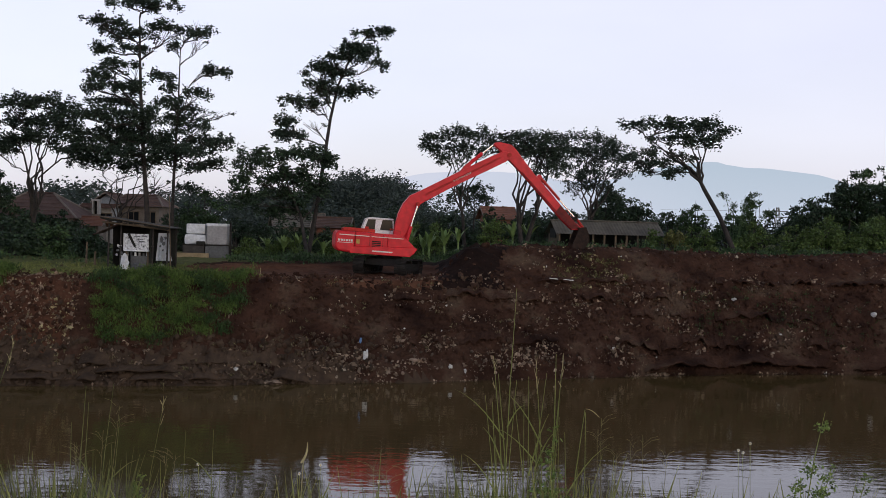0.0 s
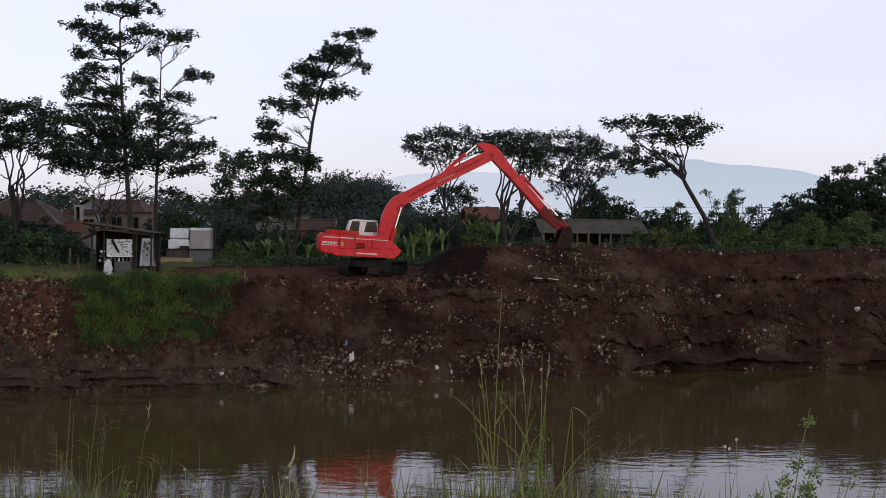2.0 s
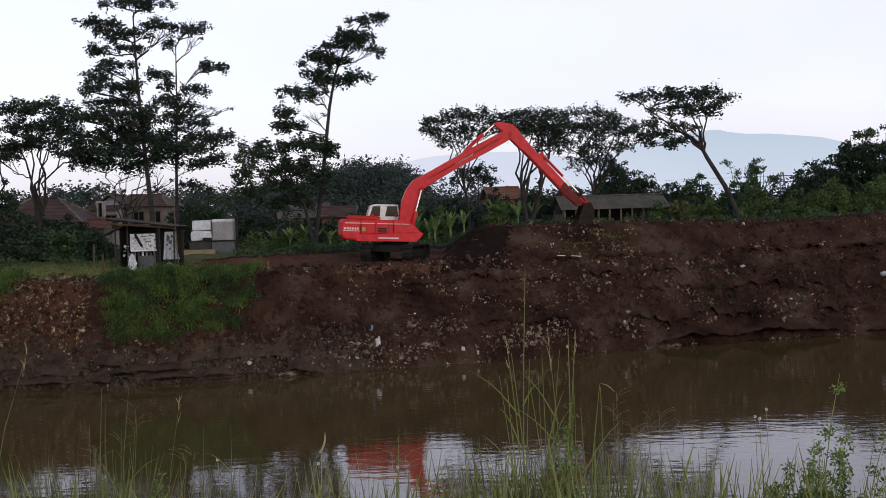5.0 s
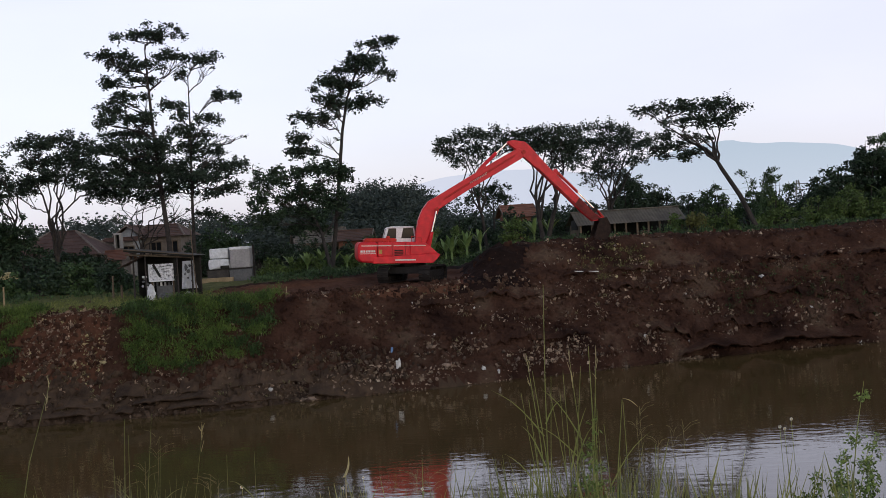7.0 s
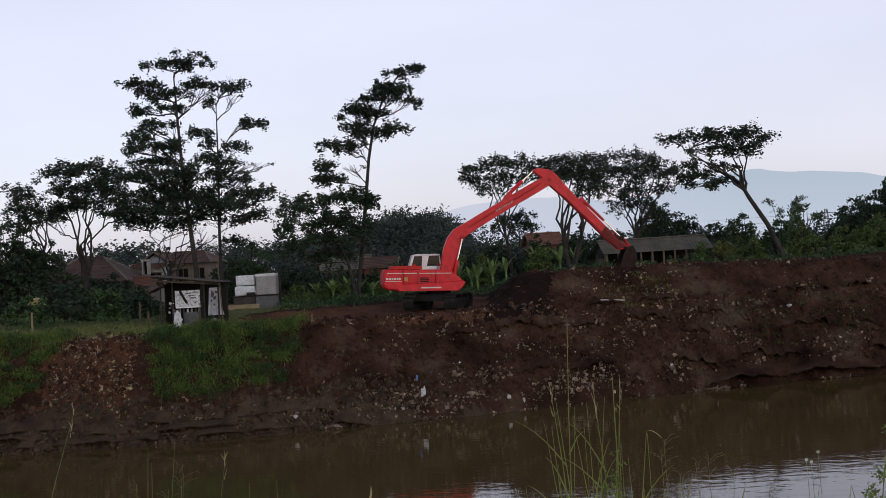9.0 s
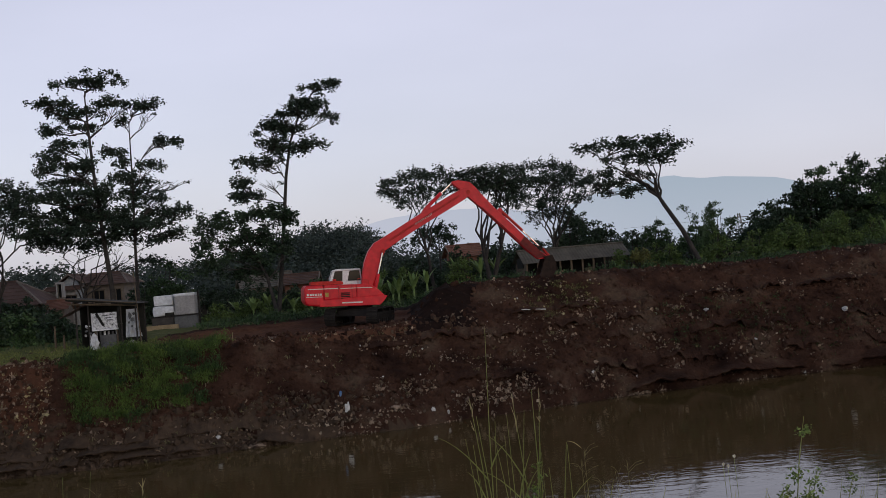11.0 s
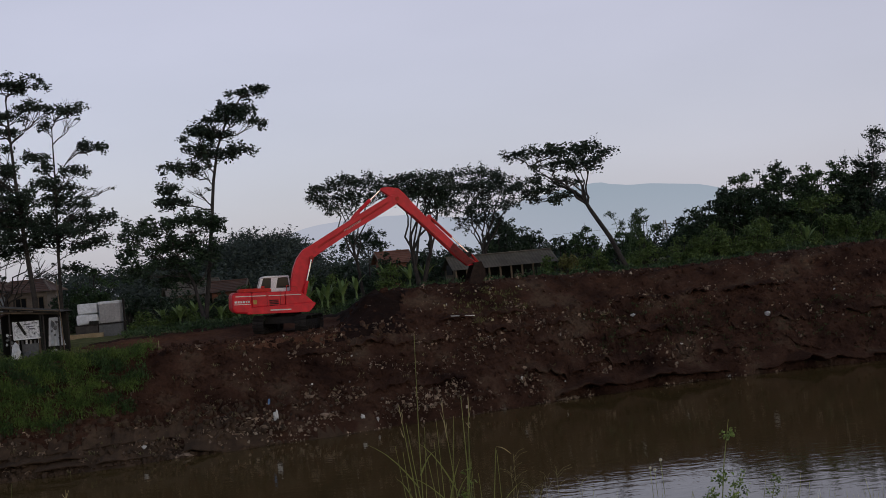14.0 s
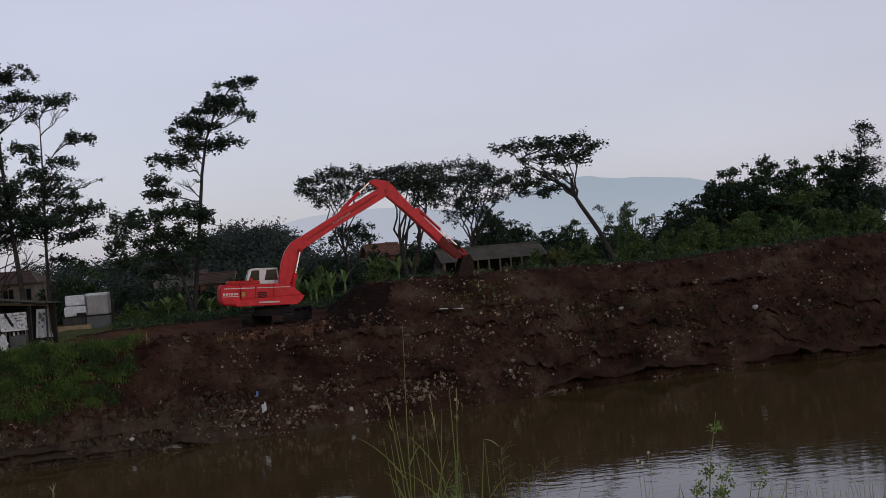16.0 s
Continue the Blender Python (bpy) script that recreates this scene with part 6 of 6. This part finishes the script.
def tuft(x, y, top, count, spread, mat=REED, label="clump of green grass blades on the near bank"):
    z = land(x, y)
    V, Fc = [], []
    for k in range(count):
        rx_, ry_ = random.uniform(-spread, spread), random.uniform(-spread, spread)
        h = (top - z) * random.uniform(0.55, 1.0)
        d = random.uniform(-0.35, 0.35)
        blade(V, Fc, (rx_ * 0.5, ry_ * 0.5, 0), (rx_ + d, ry_, h), (d * 0.1, 0, 0.08), random.uniform(0.003, 0.011))
    o = new("grass_tuft", mesh_from("grass_tuft", V, Fc, mat, smooth=True))
    o.matrix_world = pose(x, y, z - 0.03)
    return tagged(o, label, "grass", "grass tufts on the near bank")


for k in range(46):
    # fuller grass round the reeds and at the foot of the single stalks
    x = random.choice((random.gauss(0.55, 0.28), random.gauss(0.45, 0.5), random.gauss(-1.95, 0.25), random.uniform(-0.8, 0.9)))
    tuft(x, random.uniform(6.2, 6.9), 7.2 - 6.5 * random.uniform(0.182, 0.225), random.randint(12, 26), random.uniform(0.1, 0.22), REED_DULL if x < -1 else REED)
for k in range(85):
    x = random.uniform(-3.2, 3.4)
    y = random.uniform(5.6, 7.6)
    tuft(x, y, 7.2 - y * random.uniform(0.195, 0.235), random.randint(10, 22), random.uniform(0.1, 0.25), REED if random.random() < 0.8 else GRASS)


def weed(x, y, top, w, count, label="leafy weed with a tall upright shoot on the near bank"):
    """A leafy weed: stems with many small leaves."""
    z = land(x, y)
    t = thing("weed", (x, y, z - 0.02), label, "weed")
    h = top - z
    lines, clumps = [], []
    for k in range(count):
        hh = h if k == 0 else h * random.uniform(0.5, 0.80)
        dx = w * 0.9 if k == 0 else random.uniform(-w, w * 1.1)
        dy = random.uniform(-.12, .12)
        lines.append(([(0, 0, 0), (dx * 0.35, dy * 0.4, hh * 0.5), (dx * 0.75, dy * 0.8, hh * 0.85), (dx, dy, hh)], [0.006, 0.005, 0.003, 0.0015]))
        for j in range(22 if k == 0 else 34):
            f_ = random.uniform(0.35, 1.0)
            spread = 0.15 * (1.15 - f_)
            clumps.append((dx * f_ ** 1.4 + random.uniform(-1, 1) * spread, dy * f_ + random.uniform(-1, 1) * spread, hh * f_ + random.uniform(-.03, .03), 0.10 * (1.3 - f_), 0.10 * (1.3 - f_), 0.09 * (1.3 - f_)))
    V, Fc = tubes(lines, 5)
    part("stem", mesh_from("stem", V, Fc, REED), None, t)
    V, Q = leaf_cloud(clumps, 0.017, 0.9, 1.0, 0.34)
    part("foliage", fast_mesh("foliage", V, Q, WEED), None, t)
    return t


weed(2.02, 6.7, 6.20, 0.24, 12)
weed(2.30, 6.9, 5.80, 0.30, 22, "low leafy weed clump on the near bank")
weed(2.08, 6.8, 5.86, 0.28, 24, "low leafy weed clump on the near bank")
weed(0.60, 6.45, 6.14, 0.05, 4, "young leafy weed among the reeds")
weed(-1.9, 6.6, 5.75, 0.25, 6, "low leafy weed among the grass")


for bx_, bt_ in ((1.50, 5.72), (1.62, 5.78), (1.74, 5.70)):
    tuft(bx_, 6.6, bt_, 9, 0.26, GRASS, "arching dark green blades on the near bank")
tuft(2.35, 6.6, 5.62, 60, 0.4, WEED, "low dense grass on the near bank")


def seed_grass(x, y, top, count):
    """A wispy dry grass clump: thin stems that end in loose spreading panicles."""
    z = land(x, y)
    t = thing("seed_grass", (x, y, z - 0.02), "wispy dry seed grass clump on the near bank", "grass", "seed grasses on the near bank")
    stems, heads = [], []
    for k in range(count):
        h = (top - z) * random.uniform(0.78, 1.0)
        dx, dy = random.uniform(-0.16, 0.22), random.uniform(-.1, .1)
        tip = Vector((dx, dy, h))
        stems.append(([(0.3 * dx, 0.3 * dy, 0), (0.55 * dx, 0.5 * dy, h * 0.55), tip], [0.0032, 0.0024, 0.001]))
        for j in range(6):
            b_ = tip * 1.0 - Vector((0.12 * dx, 0, 0.22 * random.random() * (h * 0.5)))
            a_ = random.uniform(-1, 1)
            heads.append(([b_, b_ + Vector((0.05 * a_, 0.02 * a_, 0.035)), b_ + Vector((0.10 * a_, 0.03 * a_, 0.045))], [0.0011, 0.0009, 0.0013]))
    V, Fc = tubes(stems, 4)
    part("stem", mesh_from("stem", V, Fc, STRAW_DULL), None, t)
    V, Fc = tubes(heads, 3)
    part("panicle", mesh_from("panicle", V, Fc, STRAW_DULL), None, t)


for gx, gy, gt, gc in ((-1.98, 6.7, 6.16, 3), (-1.62, 6.6, 6.14, 2), (-2.12, 6.5, 5.95, 3), (0.98, 6.8, 6.16, 4), (1.22, 6.7, 6.14, 3), (-0.3, 6.6, 5.93, 4)):
    seed_grass(gx, gy, gt, gc)


def flower(x, y, top):
    z = land(x, y)
    t = thing("wild_flower", (x, y, z), "small white daisy-like wild flower on a thin stem", "flower", "white flowers on the near bank")
    h = top - z
    V, Fc = tubes([([(0, 0, 0), (0.02, 0, h * 0.6), (0.0, 0, h)], [0.002, 0.0016, 0.0013])], 5)
    part("stem", mesh_from("stem", V, Fc, REED), None, t)
    part("flower_centre", rod((0, -0.004, h), (0, -0.008, h), 0.003, seg=8), GOLD, t)
    for k in range(5):
        a_ = k * math.pi / 2.5
        V, Fc = [], []
        c, sn = math.cos(a_), math.sin(a_)
        V = [(0.003 * c, -0.004, h + 0.003 * sn), (0.007 * c - 0.004 * sn, -0.006, h + 0.007 * sn + 0.004 * c), (0.010 * c, -0.005, h + 0.010 * sn), (0.007 * c + 0.004 * sn, -0.006, h + 0.007 * sn - 0.004 * c)]
        part("petal", mesh_from("petal", V, [(0, 1, 2, 3)], PETAL), None, t)


for sx_, sz_, d in ((-0.302, -0.222, 6.5), (-0.205, -0.210, 6.4), (-0.118, -0.216, 6.6), (-0.10, -0.208, 6.3), (0.262, -0.188, 6.8), (0.268, -0.180, 6.8), (0.258, -0.186, 6.9), (-0.05, -0.221, 6.5), (0.03, -0.222, 6.6)):
    flower(sx_ * d, d, 7.2 + sz_ * d)
# a broad blade, a broken pale cane with a curled tip, and a bent dry leaf
broad = thing("broad_blade", (0.86, 6.5, land(0.86, 6.5) - 0.02), "broad pale green grass blade on the near bank", "grass")
V, Fc = [], []
blade(V, Fc, (0, 0, 0), (0.20, 0, 5.98 - land(0.86, 6.5)), (-0.05, 0, 0.02), 0.014)
part("leaf", mesh_from("leaf", V, Fc, REED, smooth=True), None, broad)
cane = thing("cane", (-0.80, 6.7, 7.2 - 6.7 * 0.192 - 1.6), "broken pale dry cane with a curled leaf tip", "cane")
V, Fc = tubes([([(0, 0, -0.4), (0.0, 0, 0.8), (0.03, 0, 1.52)], [0.005, 0.004, 0.003])], 6)
part("stem", mesh_from("stem", V, Fc, STRAW), None, cane)
V, Fc = [], []
blade(V, Fc, (0.02, 0, 1.50), (0.05, 0.01, 1.62), (0.012, 0, 0), 0.008)
part("leaf", mesh_from("leaf", V, Fc, STRAW), None, cane)
dry = thing("dry_grass", (0.81, 6.5, 6.20 - 1.74), "thin dry grass stalk with a bent straw-coloured leaf", "grass")
V, Fc = tubes([([(0, 0, -0.2), (0.02, 0, 1.0), (0.01, 0, 1.72)], [0.004, 0.003, 0.0015])], 6)
part("stem", mesh_from("stem", V, Fc, REED), None, dry)
V, Fc = [], []
blade(V, Fc, (0.01, 0, 1.74), (0.09, 0, 1.69), (0, 0, 0.012), 0.006)
part("leaf", mesh_from("leaf", V, Fc, STRAW), None, dry)
